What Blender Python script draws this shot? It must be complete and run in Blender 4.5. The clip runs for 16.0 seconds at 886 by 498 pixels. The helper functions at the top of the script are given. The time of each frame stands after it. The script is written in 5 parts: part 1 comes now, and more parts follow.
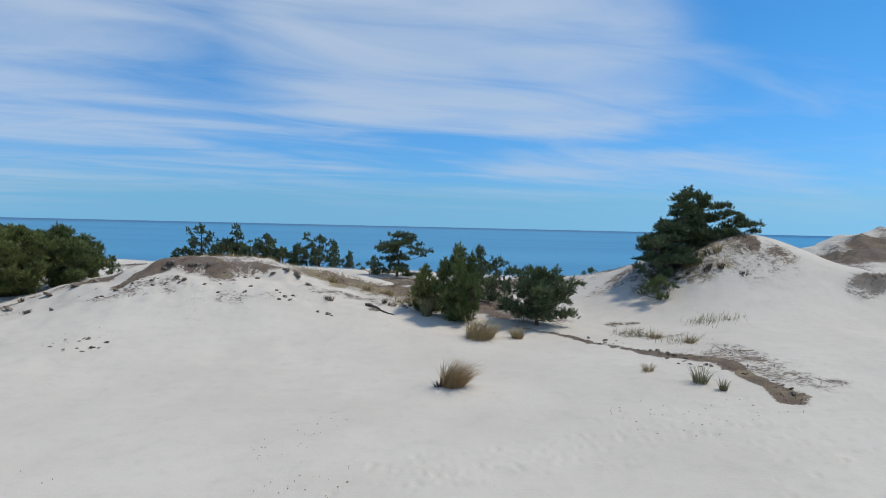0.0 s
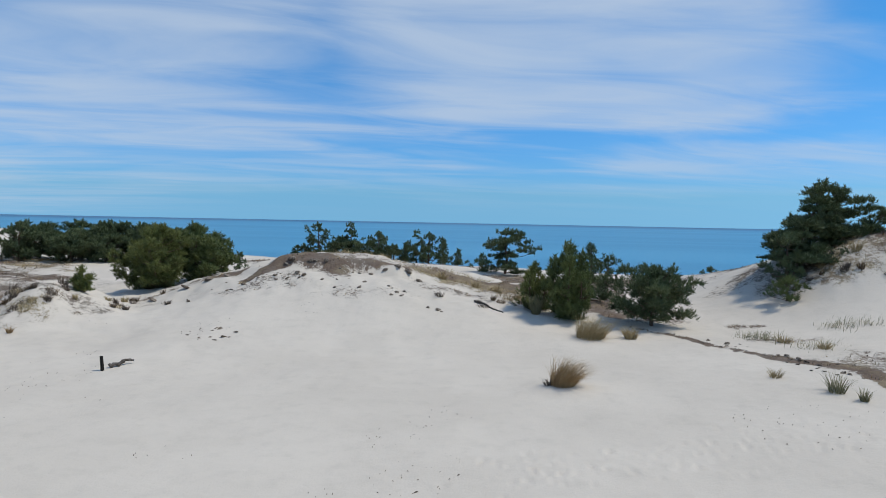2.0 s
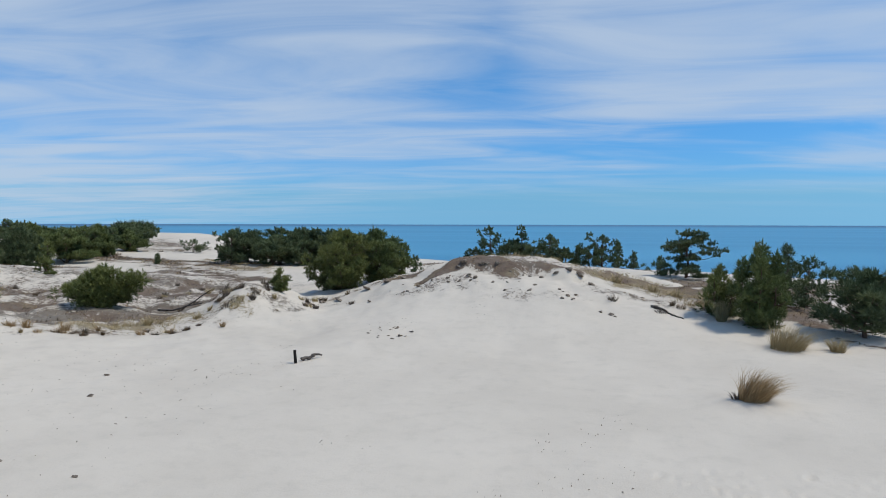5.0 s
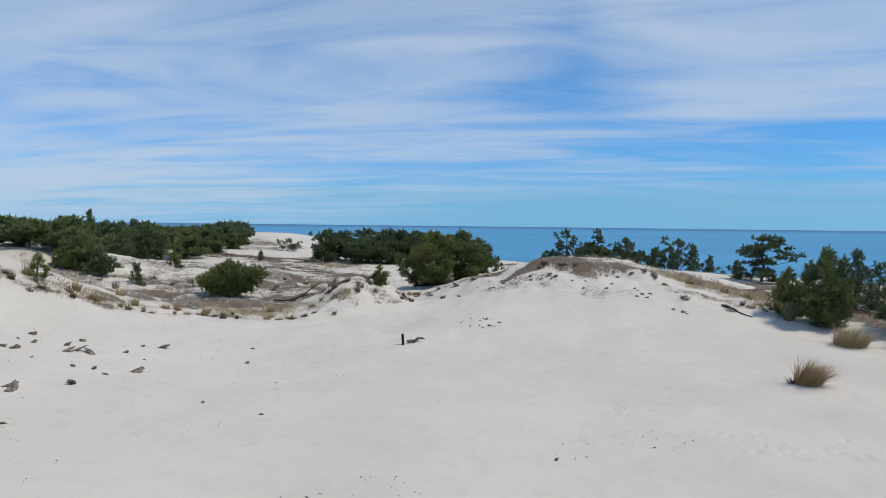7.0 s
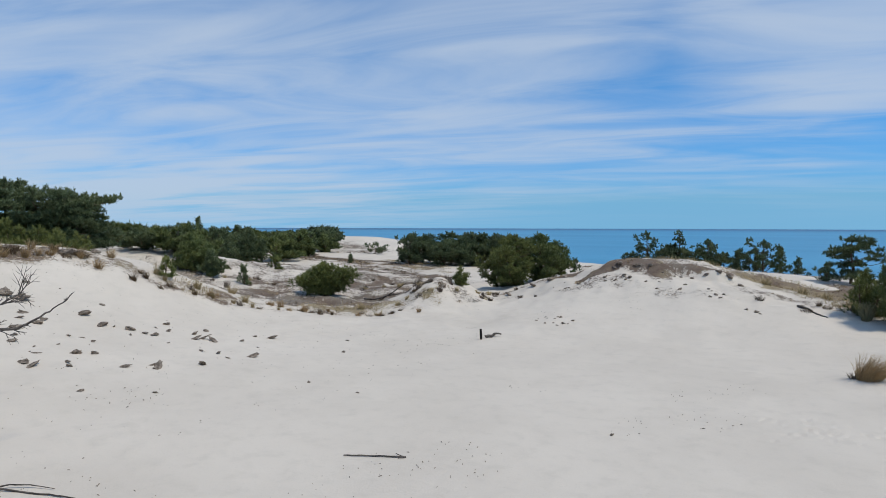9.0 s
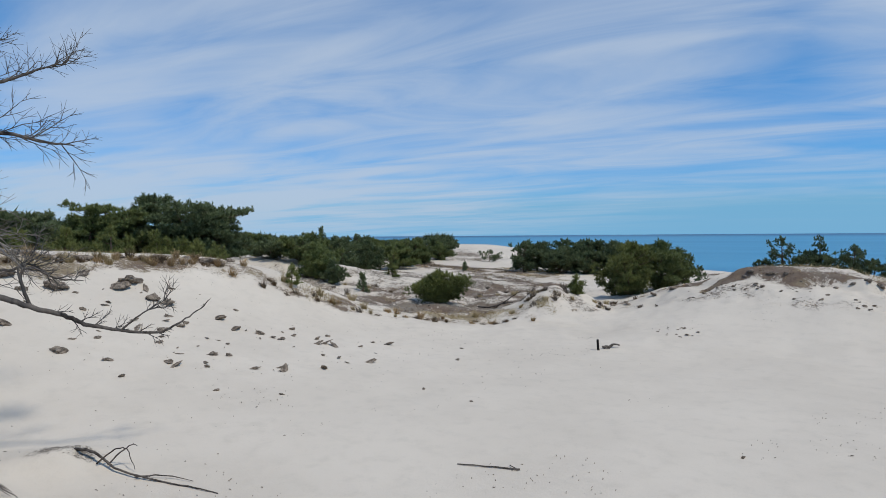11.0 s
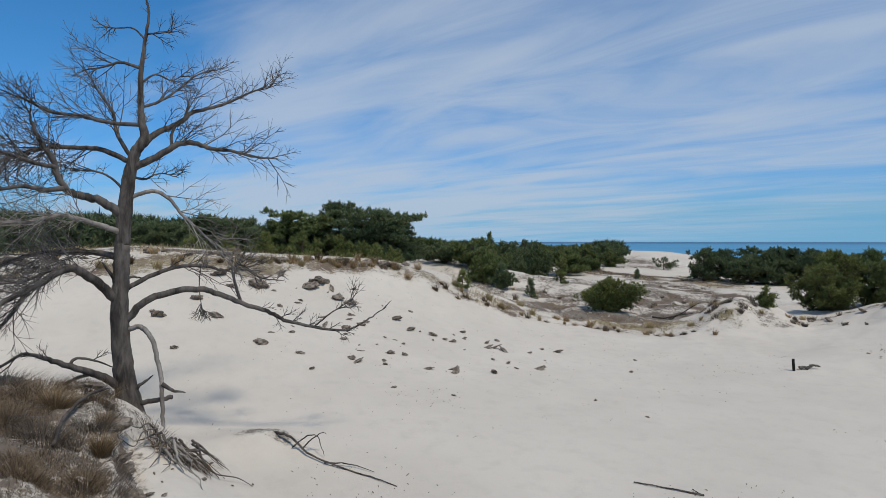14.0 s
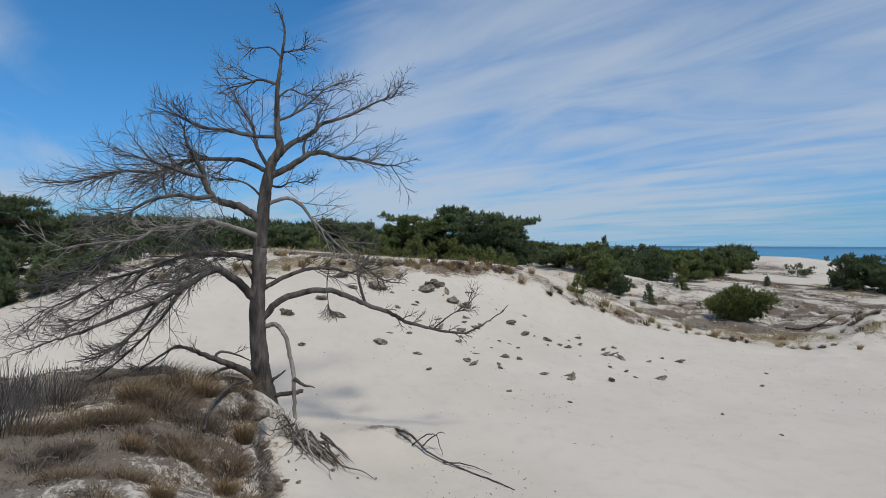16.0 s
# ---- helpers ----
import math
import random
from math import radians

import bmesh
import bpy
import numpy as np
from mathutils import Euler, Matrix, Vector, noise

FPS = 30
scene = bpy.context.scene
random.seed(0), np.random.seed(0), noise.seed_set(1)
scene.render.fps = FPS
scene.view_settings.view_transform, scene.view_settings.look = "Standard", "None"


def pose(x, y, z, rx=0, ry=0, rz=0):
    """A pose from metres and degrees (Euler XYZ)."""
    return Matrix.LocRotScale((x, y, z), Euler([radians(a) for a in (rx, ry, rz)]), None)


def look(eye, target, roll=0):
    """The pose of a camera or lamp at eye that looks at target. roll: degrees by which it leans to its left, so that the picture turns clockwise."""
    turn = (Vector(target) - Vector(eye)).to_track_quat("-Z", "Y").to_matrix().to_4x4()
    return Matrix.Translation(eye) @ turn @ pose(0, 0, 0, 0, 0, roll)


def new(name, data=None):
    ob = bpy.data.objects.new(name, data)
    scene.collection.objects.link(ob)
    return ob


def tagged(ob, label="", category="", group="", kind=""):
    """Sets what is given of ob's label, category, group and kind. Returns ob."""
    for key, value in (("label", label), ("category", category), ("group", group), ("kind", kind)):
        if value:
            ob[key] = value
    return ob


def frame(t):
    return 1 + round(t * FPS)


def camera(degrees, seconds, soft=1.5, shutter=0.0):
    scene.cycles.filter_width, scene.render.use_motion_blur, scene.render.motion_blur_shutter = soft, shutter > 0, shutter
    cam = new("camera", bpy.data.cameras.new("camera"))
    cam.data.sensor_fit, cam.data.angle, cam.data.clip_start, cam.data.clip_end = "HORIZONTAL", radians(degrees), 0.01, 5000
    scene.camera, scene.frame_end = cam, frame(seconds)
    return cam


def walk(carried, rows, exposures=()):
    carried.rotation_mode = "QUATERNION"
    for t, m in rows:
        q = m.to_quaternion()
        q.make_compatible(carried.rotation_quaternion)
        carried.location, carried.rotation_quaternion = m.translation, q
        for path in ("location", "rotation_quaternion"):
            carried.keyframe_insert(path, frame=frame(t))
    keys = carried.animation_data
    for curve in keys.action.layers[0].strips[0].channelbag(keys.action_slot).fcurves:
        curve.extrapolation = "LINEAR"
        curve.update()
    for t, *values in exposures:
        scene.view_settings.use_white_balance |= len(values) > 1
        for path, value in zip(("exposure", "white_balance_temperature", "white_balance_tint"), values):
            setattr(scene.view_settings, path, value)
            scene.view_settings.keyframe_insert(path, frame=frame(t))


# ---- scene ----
EYE = 3.0
cam = camera(69.84, 16.0, soft=0.65)
# seconds, place, yaw, pitch, lean
PATH = [
    (0.0, -1.295, 3.102, -0.039, -1.495, -2.064, 1.322),
    (0.5, -1.309, 3.090, -0.040, 1.141, -2.106, 1.271),
    (1.0, -1.321, 3.078, -0.043, 3.945, -2.176, 1.256),
    (1.5, -1.332, 3.073, -0.046, 6.215, -2.358, 1.296),
    (2.0, -1.340, 3.074, -0.053, 8.168, -2.471, 1.112),
    (2.5, -1.344, 3.083, -0.060, 10.017, -2.480, 1.298),
    (3.0, -1.347, 3.101, -0.065, 12.548, -2.472, 0.887),
    (3.5, -1.343, 3.121, -0.070, 15.514, -2.470, 0.509),
    (4.0, -1.334, 3.136, -0.075, 18.921, -2.408, 0.265),
    (4.5, -1.322, 3.146, -0.078, 21.161, -2.374, 0.115),
    (5.0, -1.310, 3.154, -0.080, 23.606, -2.303, 0.121),
    (7.5, -0.370, 0.390, -0.034, 31.510, -2.128, 0.562),
    (8.0, 0.060, -0.003, -0.018, 33.308, -2.048, 0.393),
    (8.5, 0.057, 0.006, -0.015, 35.435, -1.989, 0.433),
    (9.0, 0.054, 0.015, -0.012, 37.554, -1.971, 0.147),
    (11.5, 0.020, 0.081, 0.010, 50.403, -1.098, -0.275),
    (12.0, 0.006, 0.084, 0.013, 52.740, -0.955, -0.064),
    (12.5, -0.010, 0.076, 0.014, 54.921, -0.778, -0.072),
    (13.0, -0.025, 0.054, 0.017, 57.384, -0.784, -0.336),
    (13.5, -0.036, 0.025, 0.020, 60.140, -0.768, -0.046),
    (14.0, -0.041, -0.008, 0.023, 62.754, -0.750, 0.021),
    (14.5, -0.040, -0.039, 0.026, 65.574, -0.763, 0.277),
    (15.0, -0.033, -0.072, 0.030, 68.025, -0.693, 0.170),
    (15.5, -0.020, -0.104, 0.034, 70.552, -0.606, 0.568),
    (16.0, -0.004, -0.135, 0.040, 72.721, -0.467, 0.266),
]
walk(cam, [(t, Matrix.Translation((x, y, EYE + z)) @ pose(0, 0, 0, 0, 0, yaw) @ pose(0, 0, 0, 90 + pitch) @ pose(0, 0, 0, 0, 0, lean)) for t, x, y, z, yaw, pitch, lean in PATH],
     [(0.0, 0.14, 6420, 8), (5.0, 0.15, 6450, 8), (7.5, 0.17, 6480, 9), (9.0, 0.14, 6500, 9), (12.5, 0.04, 6560, 9), (16.0, -0.02, 6680, 9)])

# ---- sky, sun ----
SUN_FROM = Vector((0.98, 0.17, 0.0)).normalized()
SUN_HIGH = radians(59)
world = bpy.data.worlds.new("world")
scene.world = world
world.use_nodes = True


def wire(tree, kind, links=(), **values):
    """A node of that kind with its inputs linked or set; a key such as in_2 sets the input number 2."""
    node = tree.nodes.new(kind)
    for key, value in values.items():
        node.inputs[int(key[3:])].default_value = value
    for slot, socket in links:
        tree.links.new(socket, node.inputs[slot])
    return node


def attribute(tree, name):
    node = tree.nodes.new("ShaderNodeAttribute")
    node.attribute_name = name
    return node.outputs["Fac"]


def calc(tree, operation, a, b=None, clamp=False):
    node = tree.nodes.new("ShaderNodeMath")
    node.operation, node.use_clamp = operation, clamp
    for slot, v in ((0, a), (1, b)):
        if v is None:
            continue
        if isinstance(v, (int, float)):
            node.inputs[slot].default_value = v
        else:
            tree.links.new(v, node.inputs[slot])
    return node.outputs[0]


def blend(tree, factor, a, b, mode="MIX"):
    node = tree.nodes.new("ShaderNodeMix")
    node.data_type, node.blend_type = "RGBA", mode
    for slot, v in ((0, factor), (6, a), (7, b)):
        if isinstance(v, (int, float)):
            node.inputs[slot].default_value = v
        elif isinstance(v, tuple):
            node.inputs[slot].default_value = (*v, 1)
        else:
            tree.links.new(v, node.inputs[slot])
    return node.outputs[2]


def ramp(tree, value, low, high, smooth=True):
    node = tree.nodes.new("ShaderNodeMapRange")
    node.interpolation_type = "SMOOTHSTEP" if smooth else "LINEAR"
    node.inputs[1].default_value, node.inputs[2].default_value = low, high
    tree.links.new(value, node.inputs[0])
    return node.outputs[0]


def grain(tree, where, scale, detail=4.0, rough=0.55, warp=0.0):
    node = tree.nodes.new("ShaderNodeTexNoise")
    node.inputs["Scale"].default_value, node.inputs["Detail"].default_value = scale, detail
    node.inputs["Roughness"].default_value, node.inputs["Distortion"].default_value = rough, warp
    if where is not None:
        tree.links.new(where, node.inputs["Vector"])
    return node.outputs[0]


def make_sky():
    w = world.node_tree
    w.nodes.clear()
    spot = w.nodes.new("ShaderNodeTexCoord").outputs["Generated"]
    parts = wire(w, "ShaderNodeSeparateXYZ", [(0, spot)]).outputs
    sky = w.nodes.new("ShaderNodeTexSky")
    lifted = wire(w, "ShaderNodeCombineXYZ", [(0, parts[0]), (1, parts[1]), (2, calc(w, "MAXIMUM", parts[2], 0.045))])
    w.links.new(lifted.outputs[0], sky.inputs[0])
    sky.sky_type, sky.sun_disc, sky.sun_elevation, sky.sun_rotation = "NISHITA", False, SUN_HIGH, math.atan2(SUN_FROM.x, SUN_FROM.y)
    sky.air_density, sky.dust_density, sky.ozone_density, sky.altitude = 1.0, 0.6, 3.0, 0
    # high thin streaks, parallel in the sky, on a flat layer overhead
    low = calc(w, "ADD", calc(w, "MAXIMUM", parts[2], 0.0), 0.07)
    turn = radians(110)
    along = calc(w, "ADD", calc(w, "MULTIPLY", parts[0], -math.sin(turn)), calc(w, "MULTIPLY", parts[1], math.cos(turn)))
    across = calc(w, "ADD", calc(w, "MULTIPLY", parts[0], math.cos(turn)), calc(w, "MULTIPLY", parts[1], math.sin(turn)))
    flat = wire(w, "ShaderNodeCombineXYZ", [(0, calc(w, "MULTIPLY", calc(w, "DIVIDE", along, low), 0.40)), (1, calc(w, "DIVIDE", across, low))]).outputs[0]
    big = grain(w, flat, 0.55, 3.0, 0.45, 0.9)
    fine = grain(w, flat, 1.5, 6.0, 0.55, 1.2)
    mass = calc(w, "ADD", calc(w, "MULTIPLY", big, 0.64), calc(w, "MULTIPLY", fine, 0.36))
    # broad banks of cirrus and the clear sky between them: bearing, height, spread, how much
    for bearing, height, spread, much in CLOUD_BANKS:
        a, e = radians(bearing), radians(height)
        near = wire(w, "ShaderNodeVectorMath", [(0, spot)])
        near.operation = "DOT_PRODUCT"
        near.inputs[1].default_value = (-math.sin(a) * math.cos(e), math.cos(a) * math.cos(e), math.sin(e))
        mass = calc(w, "ADD", mass, calc(w, "MULTIPLY", ramp(w, near.outputs["Value"], math.cos(radians(spread)), 1.0), much))
    cover = ramp(w, mass, CLOUD_LOW, CLOUD_HIGH)
    left = ramp(w, calc(w, "MULTIPLY", parts[0], -1.0), 0.35, 0.85)
    thin = ramp(w, calc(w, "ADD", parts[2], calc(w, "MULTIPLY", left, 0.07)), 0.0, 0.13)
    cover = calc(w, "MULTIPLY", calc(w, "MULTIPLY", cover, thin), CLOUD_FULL)
    tint = blend(w, ramp(w, parts[2], 0.0, 0.30), LOW_TINT, SKY_TINT)
    blue = blend(w, 1.0, sky.outputs[0], tint, "MULTIPLY")
    colour = blend(w, cover, blue, CLOUD_WHITE)
    out = wire(w, "ShaderNodeBackground", [(0, colour)], in_1=0.10)
    wire(w, "ShaderNodeOutputWorld", [(0, out.outputs[0])])


CLOUD_BANKS = [(60, 12, 28, 0.040), (62, 3, 26, 0.06), (94, 18, 16, -0.12), (84, 7, 16, 0.05), (-13, 14, 14, 0.05), (-32, 17, 14, -0.09), (-8, 4, 16, -0.05), (6, 16, 13, 0.09), (6, 7, 12, -0.02), (32, 15, 14, 0.05)]
CLOUD_LOW, CLOUD_HIGH, CLOUD_FULL, CLOUD_WHITE, SKY_TINT, LOW_TINT = 0.37, 0.67, 0.80, (4.6, 5.4, 6.6), (0.31, 0.82, 1.20), (0.37, 0.735, 1.23)
make_sky()
lamp = bpy.data.lights.new("sun", "SUN")
lamp.energy, lamp.angle, lamp.color = 2.35, radians(7.0), (1.0, 0.93, 0.82)
sun = new("sun", lamp)
sun.matrix_world = look((SUN_FROM * math.cos(SUN_HIGH) + Vector((0, 0, math.sin(SUN_HIGH)))) * 60, (0, 0, 0))

# ---- materials ----


def material(name, rough=0.9, spec=0.2):
    m = bpy.data.materials.new(name)
    m.use_nodes = True
    t = m.node_tree
    skin = t.nodes["Principled BSDF"]
    skin.inputs["Roughness"].default_value = rough
    skin.inputs["Specular IOR Level"].default_value = spec
    return m, t, skin


def relief(t, skin, height, strength, distance):
    bump = wire(t, "ShaderNodeBump", [("Height", height)])
    bump.inputs["Strength"].default_value, bump.inputs["Distance"].default_value = strength, distance
    t.links.new(bump.outputs[0], skin.inputs["Normal"])


def sand_material():
    m, t, skin = material("dune_sand", 0.95, 0.1)
    place = t.nodes.new("ShaderNodeNewGeometry").outputs["Position"]
    soft = grain(t, place, 0.35, 4)
    mid = grain(t, place, 3.0, 5, 0.6)
    tiny = grain(t, place, 40.0, 3, 0.6)
    sand = blend(t, ramp(t, soft, 0.3, 0.7), (0.58, 0.515, 0.43), (0.64, 0.57, 0.478))
    sand = blend(t, calc(t, "MULTIPLY", ramp(t, mid, 0.45, 0.8), 0.35), sand, (0.47, 0.42, 0.35))
    sand = blend(t, calc(t, "MULTIPLY", ramp(t, tiny, 0.55, 0.8), 0.25), sand, (0.42, 0.37, 0.31))
    # litter of dry heath, moss and needles, thick where the attribute says so, broken up by noise
    thick = attribute(t, "litter")
    tone = attribute(t, "tone")
    patchy = grain(t, place, 2.3, 6, 0.7, 0.5)
    speck = grain(t, place, 11.0, 5, 0.7)
    fleck = grain(t, place, 34.0, 4, 0.7)
    noisy = calc(t, "ADD", calc(t, "MULTIPLY", calc(t, "SUBTRACT", patchy, 0.5), 1.3), calc(t, "ADD", calc(t, "MULTIPLY", calc(t, "SUBTRACT", speck, 0.5), 1.5), calc(t, "MULTIPLY", calc(t, "SUBTRACT", fleck, 0.5), 1.0)))
    mask = calc(t, "ADD", thick, noisy)
    mask = calc(t, "MULTIPLY", ramp(t, mask, 0.24, 0.60), ramp(t, thick, 0.02, 0.3))
    tone = calc(t, "ADD", tone, calc(t, "MULTIPLY", calc(t, "SUBTRACT", grain(t, place, 1.1, 4, 0.6), 0.5), 1.6))
    brown = blend(t, speck, (0.062, 0.038, 0.027), (0.175, 0.118, 0.083))
    straw = blend(t, speck, (0.20, 0.16, 0.085), (0.40, 0.32, 0.19))
    grey = blend(t, speck, (0.10, 0.084, 0.068), (0.27, 0.235, 0.19))
    cover = blend(t, ramp(t, tone, 0.5, 1.0, False), blend(t, ramp(t, tone, 0.0, 0.5, False), grey, brown), straw)
    t.links.new(blend(t, calc(t, "MULTIPLY", mask, 0.92), sand, cover), skin.inputs["Base Color"])
    rise = calc(t, "ADD", calc(t, "MULTIPLY", mid, 0.5), calc(t, "ADD", calc(t, "MULTIPLY", tiny, 0.12), calc(t, "MULTIPLY", calc(t, "MULTIPLY", mask, speck), 1.2)))
    relief(t, skin, rise, 0.5, 0.06)
    return m


def water_material():
    m, t, skin = material("sea_water", 0.45, 0.25)
    place = t.nodes.new("ShaderNodeNewGeometry").outputs["Position"]
    long = wire(t, "ShaderNodeMapping", [(0, place)], in_3=(0.0015, 0.012, 1))
    band = grain(t, long.outputs[0], 1.0, 4, 0.5)
    open_sea = blend(t, ramp(t, band, 0.35, 0.65), (0.045, 0.235, 0.40), (0.065, 0.285, 0.455))
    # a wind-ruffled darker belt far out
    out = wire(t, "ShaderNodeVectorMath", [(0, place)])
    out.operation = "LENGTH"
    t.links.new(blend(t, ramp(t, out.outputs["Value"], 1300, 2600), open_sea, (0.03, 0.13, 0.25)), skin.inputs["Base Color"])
    relief(t, skin, grain(t, place, 0.6, 5, 0.6), 0.6, 0.25)
    return m


def needle_material(name, dark, fresh):
    m, t, skin = material(name, 0.55, 0.25)
    v = attribute(t, "shade")
    place = t.nodes.new("ShaderNodeNewGeometry").outputs["Position"]
    wide = grain(t, place, 1.4, 3)
    # shade carries painted light: dark for shaded needles, fresh for lit ones
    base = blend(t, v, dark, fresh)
    base = blend(t, calc(t, "MULTIPLY", ramp(t, wide, 0.45, 0.7), 0.4), base, tuple(0.5 * (a + b) for a, b in zip(fresh, (0.16, 0.15, 0.04))))
    t.links.new(base, skin.inputs["Base Color"])
    return m


def bark_material(name, a, b, scale=9.0):
    m, t, skin = material(name, 0.85, 0.2)
    place = wire(t, "ShaderNodeTexCoord").outputs["Object"]
    long = wire(t, "ShaderNodeMapping", [(0, place)], in_3=(1, 1, 0.25))
    g = grain(t, long.outputs[0], scale, 6, 0.65, 0.4)
    f = grain(t, place, 2.0, 3)
    t.links.new(blend(t, ramp(t, calc(t, "ADD", calc(t, "MULTIPLY", g, 0.7), calc(t, "MULTIPLY", f, 0.3)), 0.35, 0.65), a, b), skin.inputs["Base Color"])
    relief(t, skin, g, 0.8, 0.02)
    return m


def grass_material(name, low, high):
    m, t, skin = material(name, 0.8, 0.15)
    v = attribute(t, "shade")
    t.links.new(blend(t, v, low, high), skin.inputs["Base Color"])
    return m


def clod_material(name, a, b):
    m, t, skin = material(name, 0.95, 0.1)
    place = wire(t, "ShaderNodeTexCoord").outputs["Object"]
    g = grain(t, place, 12.0, 6, 0.7)
    t.links.new(blend(t, ramp(t, g, 0.35, 0.65), a, b), skin.inputs["Base Color"])
    relief(t, skin, g, 1.0, 0.04)
    return m


SAND = sand_material()
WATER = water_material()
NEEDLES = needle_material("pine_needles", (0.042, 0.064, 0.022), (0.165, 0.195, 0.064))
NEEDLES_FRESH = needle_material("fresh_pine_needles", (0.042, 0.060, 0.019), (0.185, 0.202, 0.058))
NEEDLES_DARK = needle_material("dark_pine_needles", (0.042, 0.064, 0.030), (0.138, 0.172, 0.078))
BARK = bark_material("pine_bark", (0.07, 0.045, 0.03), (0.20, 0.14, 0.10))
DEADWOOD = bark_material("weathered_dead_wood", (0.034, 0.028, 0.024), (0.150, 0.128, 0.110))
GREYWOOD = bark_material("bleached_grey_wood", (0.14, 0.12, 0.10), (0.36, 0.32, 0.28))
TWIGWOOD = bark_material("grey_brown_twigs", (0.045, 0.039, 0.035), (0.165, 0.148, 0.132))
BLACKWOOD = bark_material("charred_black_wood", (0.008, 0.007, 0.006), (0.03, 0.026, 0.022))
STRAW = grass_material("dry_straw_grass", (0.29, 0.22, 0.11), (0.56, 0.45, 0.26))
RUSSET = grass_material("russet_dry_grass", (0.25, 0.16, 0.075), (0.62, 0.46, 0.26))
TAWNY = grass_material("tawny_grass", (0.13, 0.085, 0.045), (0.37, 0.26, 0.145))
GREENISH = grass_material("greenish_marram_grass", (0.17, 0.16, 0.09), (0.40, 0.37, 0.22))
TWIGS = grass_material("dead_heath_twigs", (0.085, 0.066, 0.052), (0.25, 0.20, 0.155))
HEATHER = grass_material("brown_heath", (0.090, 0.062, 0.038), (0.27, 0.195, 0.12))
TURF = clod_material("dry_turf", (0.105, 0.083, 0.065), (0.32, 0.265, 0.21))

# ---- mesh helpers ----


def fill(me, verts, sets):
    """Builds a mesh from an array of vertices and arrays of faces, each array with one number of corners."""
    corners = np.concatenate([f.ravel() for f in sets])
    starts, first = [], 0
    for f in sets:
        starts.append(first + np.arange(len(f)) * f.shape[1])
        first += f.size
    starts = np.concatenate(starts)
    me.vertices.add(len(verts))
    me.vertices.foreach_set("co", np.ascontiguousarray(verts, dtype=np.float32).ravel())
    me.loops.add(len(corners))
    me.loops.foreach_set("vertex_index", corners.astype(np.int32))
    me.polygons.add(len(starts))
    me.polygons.foreach_set("loop_start", starts.astype(np.int32))
    me.update(calc_edges=True)


def put(name, verts, faces, mat, parent=None, label="", smooth=False, shade=None):
    """One mesh object from vertices and faces; shade: a value for each vertex, which the material reads."""
    me = bpy.data.meshes.new(name)
    if isinstance(verts, np.ndarray):
        fill(me, verts, faces if isinstance(faces, tuple) else (faces,))
    else:
        me.from_pydata(verts, [], faces)
    me.materials.append(mat)
    if shade is not None:
        me.attributes.new("shade", "FLOAT", "POINT").data.foreach_set("value", np.asarray(shade, dtype=np.float32))
    if smooth:
        me.polygons.foreach_set("use_smooth", [True] * len(me.polygons))
    ob = new(name, me)
    if parent is not None:
        ob.parent = parent
    if label:
        ob["label"] = label
    return ob


def root(name, x, y, z, label, category, group="", kind="", turn=0.0):
    ob = new(name)
    ob.empty_display_size = 0.2
    ob.matrix_world = pose(x, y, z, 0, 0, turn)
    return tagged(ob, label, category, group, kind)


def lattice(x, y, seed):
    h = np.sin(x * 127.1 + y * 311.7 + seed * 74.7) * 43758.5453
    return h - np.floor(h)


def rough(x, y, scale, seed=0, octaves=4):
    """Soft value noise from -1 to 1 in the plan; scale is the size of its largest lumps in metres."""
    total, size, weight = 0, 1.0 / scale, 1.0
    norm = 0
    for k in range(octaves):
        u, v = x * size + 13.7 * k, y * size - 7.3 * k
        i, j = np.floor(u), np.floor(v)
        a, b = u - i, v - j
        a, b = a * a * (3 - 2 * a), b * b * (3 - 2 * b)
        n = (lattice(i, j, seed) * (1 - a) + lattice(i + 1, j, seed) * a) * (1 - b) + (lattice(i, j + 1, seed) * (1 - a) + lattice(i + 1, j + 1, seed) * a) * b
        total, norm = total + weight * (2 * n - 1), norm + weight
        size, weight = size * 2.03, weight * 0.5
    return total / norm


def tube(points, r0, r1, sides=7, power=1.0, wob=0.0, rng=None, radii=None):
    """Vertices and faces of a tapered round branch through the points."""
    pts = [Vector(p) for p in points]
    n = len(pts)
    verts, faces = [], []
    a = None
    for i, p in enumerate(pts):
        d = (pts[min(i + 1, n - 1)] - pts[max(i - 1, 0)]).normalized()
        if a is None:
            a = d.cross(Vector((0.31, 0.77, 0.55)) if abs(d.x) > 0.5 else Vector((1, 0.1, 0.2)))
        a = (a - d * a.dot(d)).normalized()
        b = d.cross(a)
        r = radii[i] if radii else r1 + (r0 - r1) * (1 - i / (n - 1)) ** power
        for k in range(sides):
            w = 2 * math.pi * k / sides
            rr = r * (1 + (wob * (rng.random() - 0.5) if wob else 0))
            verts.append(tuple(p + a * (rr * math.cos(w)) + b * (rr * math.sin(w))))
    for i in range(n - 1):
        for k in range(sides):
            k2 = (k + 1) % sides
            faces.append((i * sides + k, i * sides + k2, (i + 1) * sides + k2, (i + 1) * sides + k))
    faces.append(tuple(range(sides - 1, -1, -1)))
    faces.append(tuple((n - 1) * sides + k for k in range(sides)))
    return verts, faces


